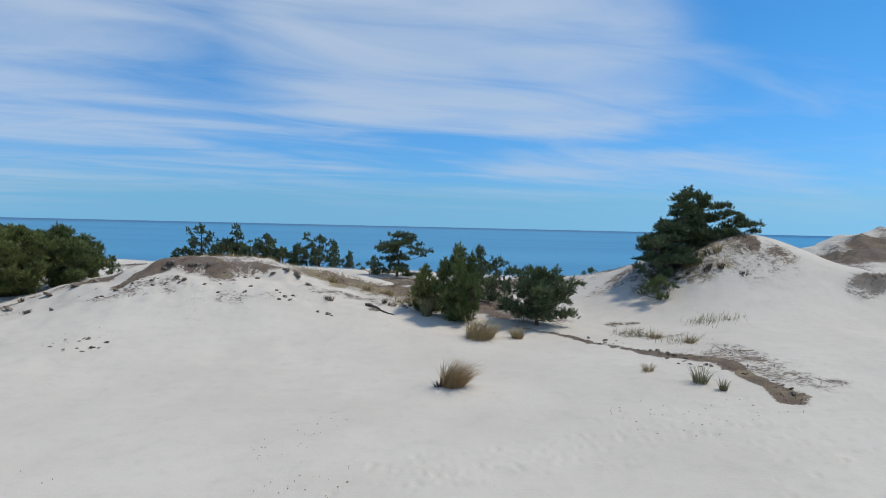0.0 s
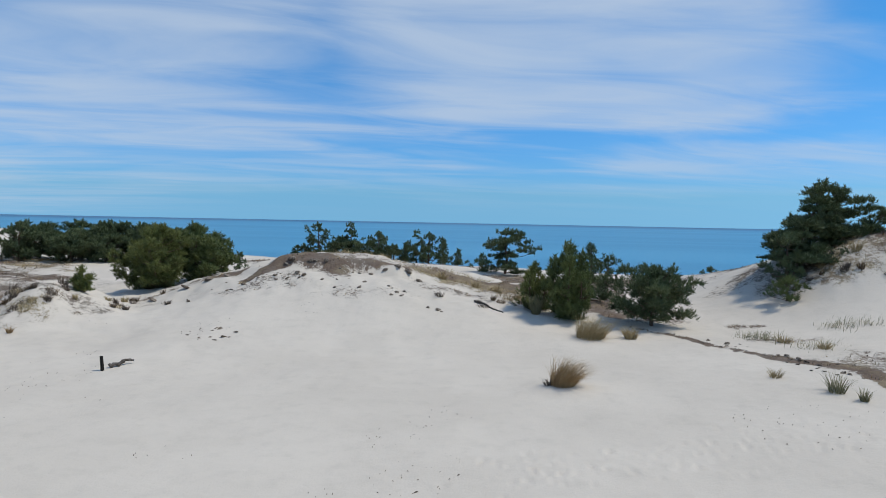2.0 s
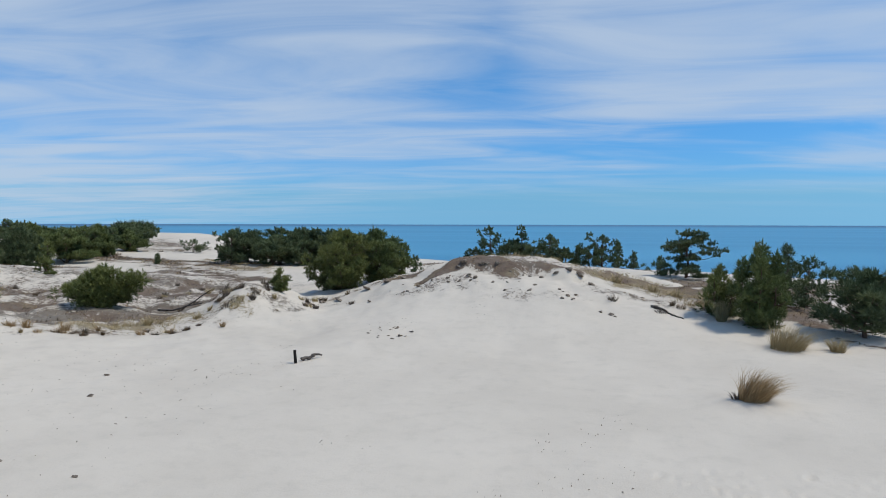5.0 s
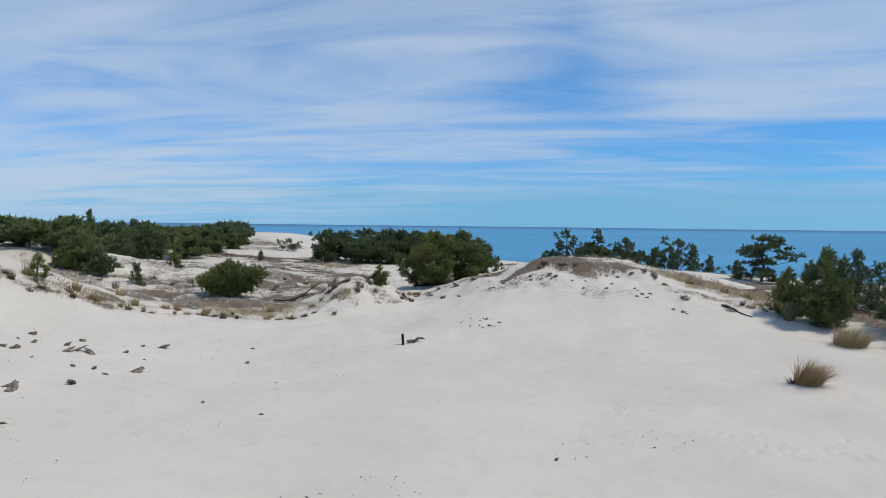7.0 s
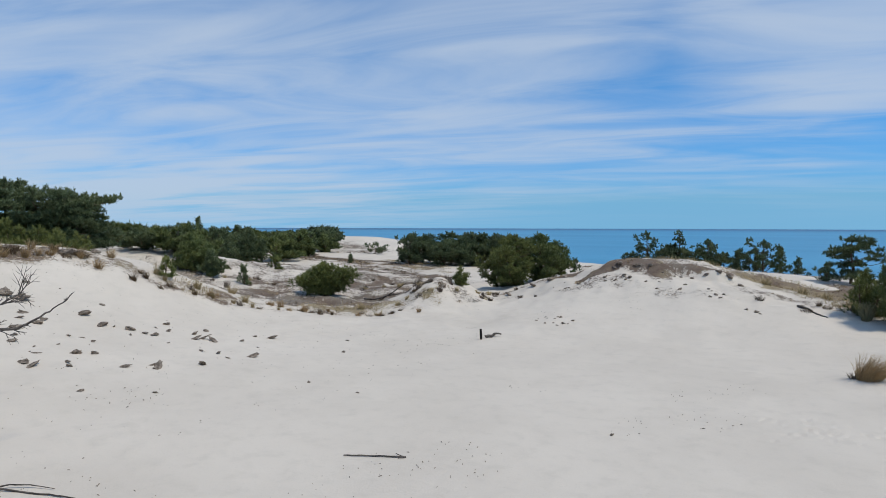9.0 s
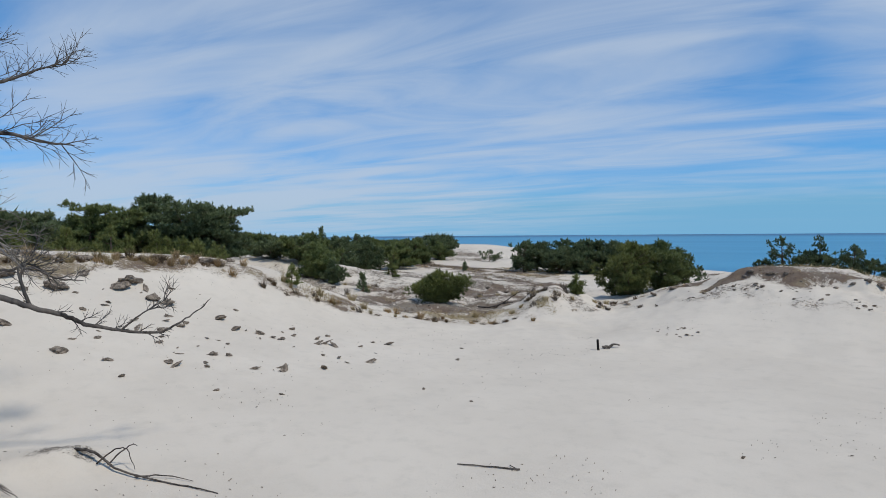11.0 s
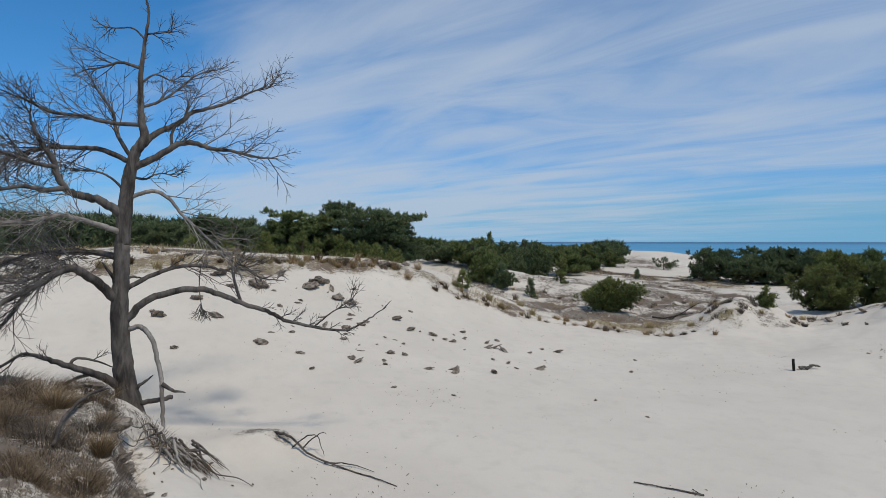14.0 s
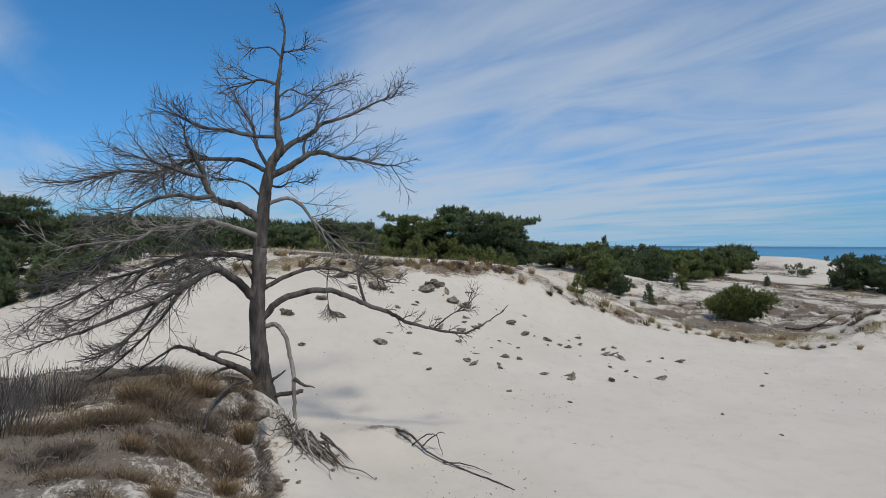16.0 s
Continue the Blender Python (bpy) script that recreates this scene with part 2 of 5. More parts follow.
def smooth_line(points, steps=5):
    """A finer line that glides through the points."""
    p = [np.array(q, float) for q in points]
    p = [2 * p[0] - p[1]] + p + [2 * p[-1] - p[-2]]
    out = []
    for i in range(1, len(p) - 2):
        for k in range(steps):
            s = k / steps
            out.append(0.5 * (2 * p[i] + (p[i + 1] - p[i - 1]) * s + (2 * p[i - 1] - 5 * p[i] + 4 * p[i + 1] - p[i + 2]) * s * s + (3 * p[i] - p[i - 1] - 3 * p[i + 1] + p[i + 2]) * s ** 3))
    out.append(p[-2])
    return out


class Heap:
    """Collects pieces into one mesh."""

    def __init__(self):
        self.v, self.f = [], []

    def add(self, vf):
        n = len(self.v)
        self.v.extend(vf[0])
        self.f.extend(tuple(i + n for i in face) for face in vf[1])


# ---- the dunes ----
DUNES = []


def dune(x, y, high, rx, ry, turn=0.0):
    DUNES.append((x, y, high, rx, ry, radians(turn)))


dune(-8.34, 23.47, 1.63, 3.38, 3.05, -1.52)
dune(-1.47, 22.94, 0.50, 3.12, 2.81, 0.32)
dune(-11.08, 33.63, 0.86, 9.01, 5.04, -3.62)
dune(8.86, 23.58, 2.31, 2.78, 2.29, 0.63)
dune(5.57, 28.52, 0.80, 2.86, 2.81, 0.22)
dune(14.56, 25.95, 0.76, 4.76, 3.88, -0.65)
dune(26.54, 39.38, 3.29, 5.94, 4.18, 13.57)
dune(19.15, 30.92, 0.70, 4.91, 5.05, 0.05)
dune(9.12, 15.91, 0.58, 5.55, 4.81, -2.42)
dune(-20.64, 2.62, 2.26, 4.73, 3.95, -1.98)
dune(-21.14, -4.66, 1.85, 4.32, 3.88, -4.18)
dune(-19.98, 8.94, 1.49, 2.17, 2.75, -7.50)
dune(-14.42, 18.55, 0.90, 1.00, 1.51, 16.61)
dune(-24.62, 19.82, 0.58, 4.60, 5.13, 0.32)
dune(-38.44, 31.46, 0.88, 8.48, 7.80, -0.76)
dune(-46.15, 45.11, 1.29, 7.71, 5.93, 1.51)
dune(-44.0, 2.0, 1.8, 9.0, 12.0)
dune(-29.0, 14.2, 1.45, 3.4, 3.6)
dune(-9.1, 1.75, 0.24, 0.5, 0.35, 60)
dune(-0.8, 1.0, 1.2, 1.7, 2.3)
dune(-0.7, 14.05, 0.09, 0.5, 0.4)
dune(12.7, 20.9, 0.75, 1.0, 0.9)
dune(-19.5, -6.0, -0.45, 1.8, 1.5)


def mound_edge(x, y):
    """1 on the worn edge of the mound that carries the dead tree, less inside."""
    return (((x + 6.0) / 3.4) ** 4 + ((y + 3.5) / 3.55) ** 4) ** 0.25 + 0.03 * rough(x, y, 0.9, 21, 3)


def dome(x, y):
    z = np.zeros(np.shape(x))
    for cx, cy, h, rx, ry, a in DUNES:
        u = (x - cx) * math.cos(a) + (y - cy) * math.sin(a)
        v = -(x - cx) * math.sin(a) + (y - cy) * math.cos(a)
        z = z + h * np.exp(-0.5 * ((u / rx) ** 2 + (v / ry) ** 2))
    # the mound that carries the dead tree, flat on top, with a steep worn edge
    q = mound_edge(x, y)
    lip = np.clip((q - 0.98) / (0.06 + 0.32 * np.clip(-8 - x, 0, 1)), 0, 1)
    bank = np.clip((q - 0.97) / 0.46, 0, 1)
    high = 1.24 - 0.5 * np.exp(-(((x + 6.2) / 1.6) ** 2 + ((y + 0.1) / 0.7) ** 2)) + 0.10 * rough(x, y, 1.1, 22, 3)
    return z + high * (1 - 0.35 * lip * lip * (3 - 2 * lip) - 0.65 * bank * bank * (3 - 2 * bank))


SEA = -6.0
SEAWARD = radians(-10)


def step(a, b, x):
    s = np.clip((x - a) / (b - a), 0, 1)
    return s * s * (3 - 2 * s)


def ground_z(x, y):
    """Height of the sand at a place of the plan, without the fine relief."""
    x, y = np.asarray(x, float), np.asarray(y, float)
    z = dome(x, y)
    out = -x * math.sin(SEAWARD) + y * math.cos(SEAWARD)
    far = np.hypot(x, y)
    fall = step(42, 59, out + 3 * rough(x, y, 30, 3, 2))
    rolling = step(45, 80, far) * (1 - step(38, 50, out)) * (1.2 * rough(x, y, 40, 5, 3) + 0.4)
    # worn turf step along the brow of the middle dune
    u, v = (x + 9.2) * 0.974 + (y - 21.15) * 0.226, -(x + 9.2) * 0.226 + (y - 21.15) * 0.974
    v = v + 0.22 * rough(x, y, 0.8, 41, 2)
    z = z + 0.24 * step(0, 0.2, v) * (1 - step(0.5, 2.4, v)) * step(-0.3, 0.3, u) * (1 - step(3.6, 5.2, u))
    z = z + rolling + 0.10 * rough(x, y, 4.0, 1, 3) * step(5, 18, far)
    # hummocks in the valley and behind the brow
    hollow = np.exp(-0.5 * (((x + 20) / 6) ** 2 + ((y - 19) / 5) ** 2)) + np.exp(-0.5 * (((x + 3) / 6) ** 2 + ((y - 25.5) / 2.2) ** 2)) + 1.4 * np.exp(-0.5 * (((x - 23) / 5) ** 2 + ((y - 37) / 4) ** 2)) + 0.7 * np.exp(-0.5 * (((x - 7) / 1.1) ** 2 + ((y - 22) / 0.9) ** 2)) + 0.8 * np.exp(-0.5 * (((x - 12.4) / 1.1) ** 2 + ((y - 20.9) / 1.0) ** 2))
    z = z + 0.32 * hollow * rough(x, y, 1.8, 17, 3) + 0.15 * hollow * rough(x, y, 0.6, 19, 2)
    brow = np.exp(-0.5 * (((x + 6) / 5) ** 2 + ((y - 21.3) / 1.1) ** 2)) + np.exp(-0.5 * (((x + 12) / 1.8) ** 2 + ((y - 20.3) / 1.2) ** 2))
    z = z + 0.11 * brow * rough(x, y, 0.8, 18, 3)
    return z * (1 - fall) + (SEA - 3) * fall


# patches of litter: place, half sizes, turn, how thick, tone (0 grey, 0.5 brown, 1 straw)
PATCHES = []


def patch(x, y, rx, ry, turn=0.0, thick=0.8, tone=0.5):
    PATCHES.append((x, y, rx, ry, radians(turn), thick, tone))


def trail(points, wide, thick=0.8, tone=0.5):
    for p in smooth_line(points, 6):
        PATCHES.append((p[0], p[1], wide, wide, 0.0, thick, tone))


trail([(1.5, 19.4), (2.8, 18.2), (3.8, 16.6)], 0.19, 1.35, 0.42)
trail([(3.8, 16.6), (4.3, 15.4), (4.5, 14.3), (4.8, 13.5), (4.6, 12.8)], 0.28, 1.35, 0.47)
trail([(4.6, 15.8), (5.4, 14.8), (5.6, 13.8)], 0.45, 0.32, 0.48)
patch(-7.4, 22.6, 2.4, 0.9, 8, 0.58, 0.55)
trail([(-9.1, 21.25), (-7.0, 21.75), (-4.9, 22.2)], 0.34, 1.5, 0.45)
patch(-22.0, 20.5, 8.0, 6.0, 20, 0.40, 0.2)
patch(-8.0, 24.5, 3.5, 1.6, 0, 0.6, 0.6)
patch(-3.6, 23.5, 2.4, 1.3, -10, 0.95, 0.85)
patch(-1.8, 22.2, 1.8, 1.1, -20, 0.9, 0.5)
patch(-3.8, 21.2, 1.6, 0.5, -15, 0.42, 0.4)
patch(0.9, 22.2, 1.8, 2.2, 0, 0.75, 0.35)
patch(2.2, 20.8, 1.1, 1.2, 0, 0.65, 0.45)
patch(1.0, 26.5, 3.0, 1.6, 0, 0.85, 0.4)
patch(0.0, 30.0, 6.0, 2.0, 0, 0.75, 0.5)
patch(5.0, 32.0, 5.0, 1.5, 0, 0.75, 0.6)
patch(-40.0, 37.0, 8.0, 5.0, 0, 0.5, 0.4)
patch(-13.0, 33.5, 3.8, 2.2, 0, 0.85, 0.4)
patch(-7.0, 36.0, 5.0, 1.5, 0, 0.55, 0.4)
patch(-4.0, 29.0, 4.0, 1.4, 0, 0.8, 0.5)
patch(-7.5, 20.4, 3.4, 0.6, 3, 0.36, 0.35)
trail([(-12.6, 20.2), (-11.4, 21.2), (-10.2, 21.9)], 0.42, 0.95, 0.5)
patch(-12.2, 19.6, 1.0, 0.5, 30, 0.45, 0.4)
patch(-22.0, 17.0, 2.6, 1.5, 20, 0.66, 0.5)
patch(-21.5, 23.0, 3.4, 3.0, 10, 0.46, 0.3)
patch(-18.5, 20.5, 2.4, 1.6, 20, 0.44, 0.25)
patch(-27.0, 29.0, 5.0, 3.0, -10, 0.6, 0.5)
patch(-24.0, 27.0, 4.0, 1.2, -30, 0.62, 0.3)
patch(-30.0, 25.0, 3.0, 1.0, 20, 0.5, 0.3)
trail([(-34.0, 29.5), (-30.0, 30.5), (-26.5, 30.5)], 0.9, 0.75, 0.35)
trail([(-30.0, 33.0), (-25.0, 31.0), (-21.0, 28.0)], 0.8, 0.5, 0.8)
trail([(-17.0, 12.6), (-16.6, 14.4), (-15.6, 16.0), (-13.8, 16.9)], 0.6, 0.62, 0.9)
trail([(-19.2, 12.8), (-18.2, 15.0), (-16.6, 16.8)], 1.0, 0.66, 0.2)
trail([(-20.0, 14.5), (-17.6, 18.4), (-15.8, 18.6)], 0.9, 0.55, 0.15)
trail([(-19.4, 8.2), (-18.2, 9.8), (-17.8, 11.2), (-17.2, 12.6)], 0.5, 0.55, 0.7)
patch(-19.6, 11.0, 1.0, 1.4, 0, 0.45, 0.2)
patch(-13.8, 18.2, 1.0, 0.9, 0, 0.6, 0.15)
patch(7.4, 22.6, 1.5, 1.1, 20, 0.66, 0.7)
patch(5.6, 23.0, 1.2, 1.5, 0, 0.6, 0.35)
patch(5.0, 26.5, 2.5, 1.6, 0, 0.7, 0.3)
patch(4.2, 18.2, 0.9, 0.5, 0, 0.45, 0.5)
patch(22.5, 36.0, 5.0, 3.0, 20, 0.75, 0.35)
patch(19.0, 34.0, 4.0, 1.6, 20, 0.5, 0.3)
patch(12.6, 20.8, 1.4, 1.3, 0, 0.85, 0.15)
trail([(-20.0, -5.5), (-19.8, -2.0), (-19.8, 0.5), (-19.4, 3.0), (-19.4, 5.5), (-19.5, 8.0)], 0.55, 0.62, 0.6)
patch(-22.0, 1.0, 1.6, 7.0, 0, 0.75, 0.8)
patch(-7.2, -2.2, 3.8, 2.9, 0, 0.74, 0.10)
patch(-5.6, -0.5, 2.4, 0.9, 0, 0.52, 0.7)
patch(-7.9, -1.1, 1.2, 0.9, 0, 0.8, 0.6)
patch(-5.4, -1.4, 2.4, 1.2, 0, 0.68, 0.15)
patch(-8.4, 0.5, 0.7, 0.5, 0, 0.55, 0.3)
trail([(-9.2, -0.2), (-8.6, 0.15), (-7.5, 0.3), (-6.0, 0.3), (-4.8, 0.2), (-3.6, 0.1)], 0.22, 0.7, 0.45)
patch(-24.5, 14.0, 3.0, 2.0, 0, 0.5, 0.25)
patch(-9.1, 1.75, 0.6, 0.3, 30, 0.45, 0.1)
trail([(-18.3, -2.5), (-18.3, 0.5), (-18.4, 2.8), (-18.8, 3.9), (-19.1, 5.0), (-19.3, 6.2), (-19.2, 7.4), (-18.7, 8.2)], 0.75, 0.56, 0.75)
trail([(-18.4, 9.0), (-17.5, 11.0), (-16.6, 13.0), (-15.4, 15.0), (-13.9, 16.4)], 0.75, 0.42, 0.6)
patch(-23.0, 12.5, 3.0, 3.0, 0, 0.46, 0.2)
trail([(-36.9, 29.3), (-31.0, 28.2), (-27.3, 29.0), (-22.3, 27.5)], 0.6, 0.66, 0.5)
trail([(-24.7, 22.9), (-23.0, 23.9), (-21.4, 24.6)], 0.4, 0.62, 0.45)
trail([(-20.9, 20.2), (-20.4, 22.1), (-20.4, 24.9)], 0.5, 0.66, 0.45)
trail([(-20.9, 15.0), (-20.4, 16.3), (-19.8, 17.2)], 0.7, 0.62, 0.6)
trail([(-36.4, 24.7), (-32.3, 23.5), (-30.0, 22.0)], 0.6, 0.7, 0.4)
patch(-24.3, 28.9, 2.2, 1.6, 0, 0.75, 1.0)
trail([(-18.2, 15.3), (-16.7, 16.3), (-15.0, 16.4)], 0.36, 0.62, 0.9)
patch(5.0, 15.2, 1.0, 1.6, 30, 0.36, 0.5)
patch(-1.5, 24.5, 4.0, 1.2, 0, 0.85, 0.5)
patch(2.5, 28.0, 4.0, 1.2, 0, 0.85, 0.6)
patch(8.4, 21.8, 1.3, 1.0, 20, 0.5, 0.5)
# streaks of dead heath across the valley, and the brown flat in it
trail([(-35.7, 30.8), (-30.3, 29.4), (-27.6, 29.1)], 0.5, 0.95, 0.42)
trail([(-38.2, 25.7), (-34.0, 24.9), (-30.2, 23.8)], 0.5, 0.92, 0.40)
patch(-20.1, 15.5, 1.3, 1.5, 20, 0.95, 0.45)
trail([(-26.0, 26.0), (-24.5, 27.8), (-23.2, 29.0)], 0.55, 0.85, 0.40)
trail([(-24.0, 24.0), (-21.5, 25.5), (-19.5, 26.0)], 0.55, 0.88, 0.35)
trail([(-22.5, 21.8), (-20.5, 23.0), (-18.0, 23.5)], 0.50, 0.86, 0.42)
trail([(-20.5, 20.0), (-18.5, 20.8), (-16.5, 20.5)], 0.42, 0.84, 0.38)
trail([(-18.9, 18.2), (-17.5, 19.2), (-15.9, 19.3)], 0.35, 0.80, 0.35)
patch(-26.0, 32.0, 3.0, 1.3, -20, 0.85, 1.0)
patch(-22.5, 17.8, 1.6, 1.2, 0, 0.55, 0.15)
patch(-17.6, 14.3, 0.9, 1.2, 0, 0.55, 0.1)
trail([(-16.05, 14.6), (-16.1, 15.9), (-15.4, 16.7)], 0.30, 0.80, 0.9)
# the broken lip of the white dune
trail([(-20.0, 6.3), (-20.1, 7.1), (-19.1, 7.8), (-18.8, 8.5), (-18.2, 9.15), (-17.8, 9.6), (-17.4, 10.2), (-17.2, 11.1), (-16.6, 12.0), (-16.0, 12.5), (-15.9, 13.5)], 0.26, 0.62, 0.55)
# heath behind the brow of the middle dune and under the pines
patch(-8.0, 21.95, 1.3, 0.5, 8, 1.1, 0.45)
patch(-6.2, 22.0, 1.6, 0.35, 10, 1.0, 0.5)
patch(-2.0, 21.3, 0.9, 0.6, -20, 0.75, 0.45)
patch(0.6, 20.9, 1.4, 0.8, 0, 0.80, 0.40)
# the right-hand dune: litter round the leaning pine, turf on its top, the dark bank beyond
patch(6.6, 21.9, 0.9, 0.9, 0, 0.66, 0.75)
patch(7.5, 21.9, 0.8, 0.7, 0, 0.62, 0.8)
patch(8.5, 23.0, 0.6, 0.3, 0, 0.95, 0.4)
# grey litter that also paints the pine's shade on the sand beside it
patch(5.0, 23.3, 1.2, 0.8, 20, 0.75, 0.2)
patch(11.9, 20.9, 1.0, 0.8, 0, 0.95, 0.2)
patch(21.5, 36.0, 4.5, 2.6, 20, 0.92, 0.55)
patch(4.2, 19.8, 0.5, 0.3, 0, 0.6, 0.5)
patch(4.0, 18.3, 0.5, 0.4, 0, 0.6, 0.5)


def litter(x, y):
    thick, tone, weight = np.zeros(x.shape), np.zeros(x.shape), np.full(x.shape, 1e-6)
    wide = 0.5 + 0.5 * step(12, 18, np.hypot(x, y))
    wx, wy = x + wide * rough(x, y, 1.7, 8, 4), y + wide * rough(x, y, 1.7, 9, 4)
    broken = np.clip(0.90 + 1.1 * rough(x, y, 1.5, 10, 3), 0.45, 1.15)
    for cx, cy, rx, ry, a, k, c in PATCHES:
        u = (wx - cx) * math.cos(a) + (wy - cy) * math.sin(a)
        v = -(wx - cx) * math.sin(a) + (wy - cy) * math.cos(a)
        g = k * (1 - step(0.25, 1.35, np.sqrt((u / rx) ** 2 + (v / ry) ** 2)))
        thick = np.maximum(thick, g)
        tone, weight = tone + c * g * g, weight + g * g
    # the sand below the mound's edge is clean
    below = step(0.975, 1.03, mound_edge(x, y)) * (1 - step(1.2, 2.0, y)) * (1 - step(-3.0, -2.0, x)) * step(-9.6, -8.6, x)
    return thick * broken * (1 - 0.55 * below), tone / weight


# footprints: dents along trails in the sand
PRINTS = []


def steps_along(points, number, wide, seed):
    rng = random.Random(seed)
    line = smooth_line(points, 12)
    for _ in range(number):
        p = line[rng.randrange(len(line))]
        PRINTS.append((p[0] + rng.gauss(0, wide), p[1] + rng.gauss(0, wide), rng.uniform(0.03, 0.065), rng.uniform(0.008, 0.020)))


steps_along([(9.9, 19.1), (6.6, 14.7), (4.8, 12.6), (3.0, 10.5)], 260, 0.55, 1)
steps_along([(3.0, 12.0), (0.5, 11.1), (-1.6, 10.3)], 120, 0.35, 2)
steps_along([(-9.6, 17.4), (-8.6, 17.0)], 9, 0.25, 3)
steps_along([(12.5, 24.5), (11.0, 21.0), (9.9, 19.1)], 90, 0.5, 4)


def make_ground():
    cx, cy = -0.6, 1.5
    view = np.radians(np.concatenate([np.arange(-44, 112, 0.2), np.arange(112, 316, 3.0)]))
    rings = [0.0]
    r = 0.4
    while r < 4200:
        rings.append(r)
        r += max(0.05, 0.0075 * r) if r < 62 else 0.06 * r
    rings = np.array(rings[1:])
    az, rr = np.meshgrid(view, rings)
    x, y = cx - np.sin(az) * rr, cy + np.cos(az) * rr
    z = ground_z(x, y)
    near = 1 - step(30, 60, rr)
    thick, tone = litter(x, y)
    z = z + near * (0.030 * rough(x, y, 0.9, 11, 3) * (0.5 + 0.5 * step(-0.2, 0.4, rough(x, y, 6, 12, 2))) + 0.05 * thick * rough(x, y, 0.35, 13, 3) + 0.10 * step(0.1, 0.4, thick) * (1 - step(9.5, 11, np.hypot(x, y))) * rough(x, y, 0.30, 14, 3))
    for px, py, r, deep in PRINTS:
        far = math.hypot(px - cx, py - cy)
        turn = math.degrees(math.atan2(cx - px, py - cy))
        i0, i1 = np.searchsorted(rings, (far - 4 * r, far + 4 * r))
        j0, j1 = np.searchsorted(view, np.radians((turn - 2.5 * r / far * 57, turn + 2.5 * r / far * 57)))
        cut = (slice(i0, i1), slice(j0, j1))
        d2 = ((x[cut] - px) ** 2 + (y[cut] - py) ** 2) / (r * r)
        z[cut] += -deep * np.exp(-d2) + 0.35 * deep * np.exp(-(np.sqrt(d2) - 1.6) ** 2 * 3)
    n, m = len(rings), len(view)
    verts = np.stack([x, y, z], -1).reshape(-1, 3)
    i, j = np.meshgrid(np.arange(n - 1), np.arange(m), indexing="ij")
    k = (j + 1) % m
    quads = np.stack([i * m + j, (i + 1) * m + j, (i + 1) * m + k, i * m + k], -1).reshape(-1, 4)[:, ::-1]
    middle = len(verts)
    verts = np.vstack([verts, [[cx, cy, float(ground_z(cx, cy))]]])
    me = bpy.data.meshes.new("ground")
    j = np.arange(m)
    fill(me, verts, (quads, np.stack([np.full(m, middle), (j + 1) % m, j], 1)))
    me.materials.append(SAND)
    me.polygons.foreach_set("use_smooth", [True] * len(me.polygons))
    for key, value in (("litter", thick), ("tone", tone)):
        me.attributes.new(key, "FLOAT", "POINT").data.foreach_set("value", np.append(value.ravel(), 0).astype(np.float32))
    tagged(new("ground", me), "pale dune sand with patches of dry heath litter", "sand", kind="structure")


make_ground()


def make_sea():
    s = 4900
    bm = bmesh.new()
    bmesh.ops.create_grid(bm, x_segments=40, y_segments=40, size=s)
    for v in bm.verts:
        v.co.z = SEA
    me = bpy.data.meshes.new("water")
    bm.to_mesh(me)
    bm.free()
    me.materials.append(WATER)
    tagged(new("water", me), "calm blue sea reaching to the horizon", "sea", kind="structure")


make_sea()


def at(x, y):
    return float(ground_z(x, y))


# ---- pines ----


def blades(spots, ways, sizes, per, width, rng, spread=0.9, shade=None):
    """Needle tufts: at each spot a star of thin pointed blades. Returns vertices, faces, shades."""
    n = len(spots)
    spots, ways, sizes = np.repeat(spots, per, 0), np.repeat(ways, per, 0), np.repeat(sizes, per)
    d = ways + rng.normal(0, spread, (n * per, 3))
    d /= np.linalg.norm(d, axis=1, keepdims=True) + 1e-9
    side = np.cross(d, rng.normal(0, 1, (n * per, 3)))
    side /= np.linalg.norm(side, axis=1, keepdims=True) + 1e-9
    length = sizes * rng.uniform(0.6, 1.15, n * per)
    base = spots + rng.normal(0, 0.12, (n * per, 3)) * sizes[:, None]
    w = (width * rng.uniform(0.7, 1.3, n * per))[:, None]
    v = np.stack([base - side * w, base + side * w, base + d * length[:, None]], 1).reshape(-1, 3)
    f = np.arange(n * per * 3).reshape(-1, 3)
    tone = np.repeat(rng.uniform(0, 0.55, n) if shade is None else shade, per) + rng.uniform(0, 0.25, n * per)
    return v, f, np.repeat(np.clip(tone, 0, 1), 3)


def radius_of(habit, s):
    """Half width of the crown at the share s of its height."""
    if habit == "cone":
        return (1 - s) ** 0.75 * (0.6 + 0.4 * min(1, s * 6))
    if habit == "bush":
        return max(0.10, math.sin(math.pi * (0.2 + 0.8 * s)) ** 0.7)
    if habit == "umbrella":
        return 0.30 + 0.70 * math.sin(math.pi * min(1, 0.22 + 0.70 * s)) ** 0.8
    return 1.05 - 0.75 * s


RISE = {"cone": 0.30, "bush": 0.42, "umbrella": 0.20, "layered": 0.12}
# half width of a needle pad as a share of the crown's width, and how flat it is
PADS = {"cone": (0.15, 0.62), "bush": (0.115, 0.55), "umbrella": (0.15, 0.30), "layered": (0.135, 0.28)}


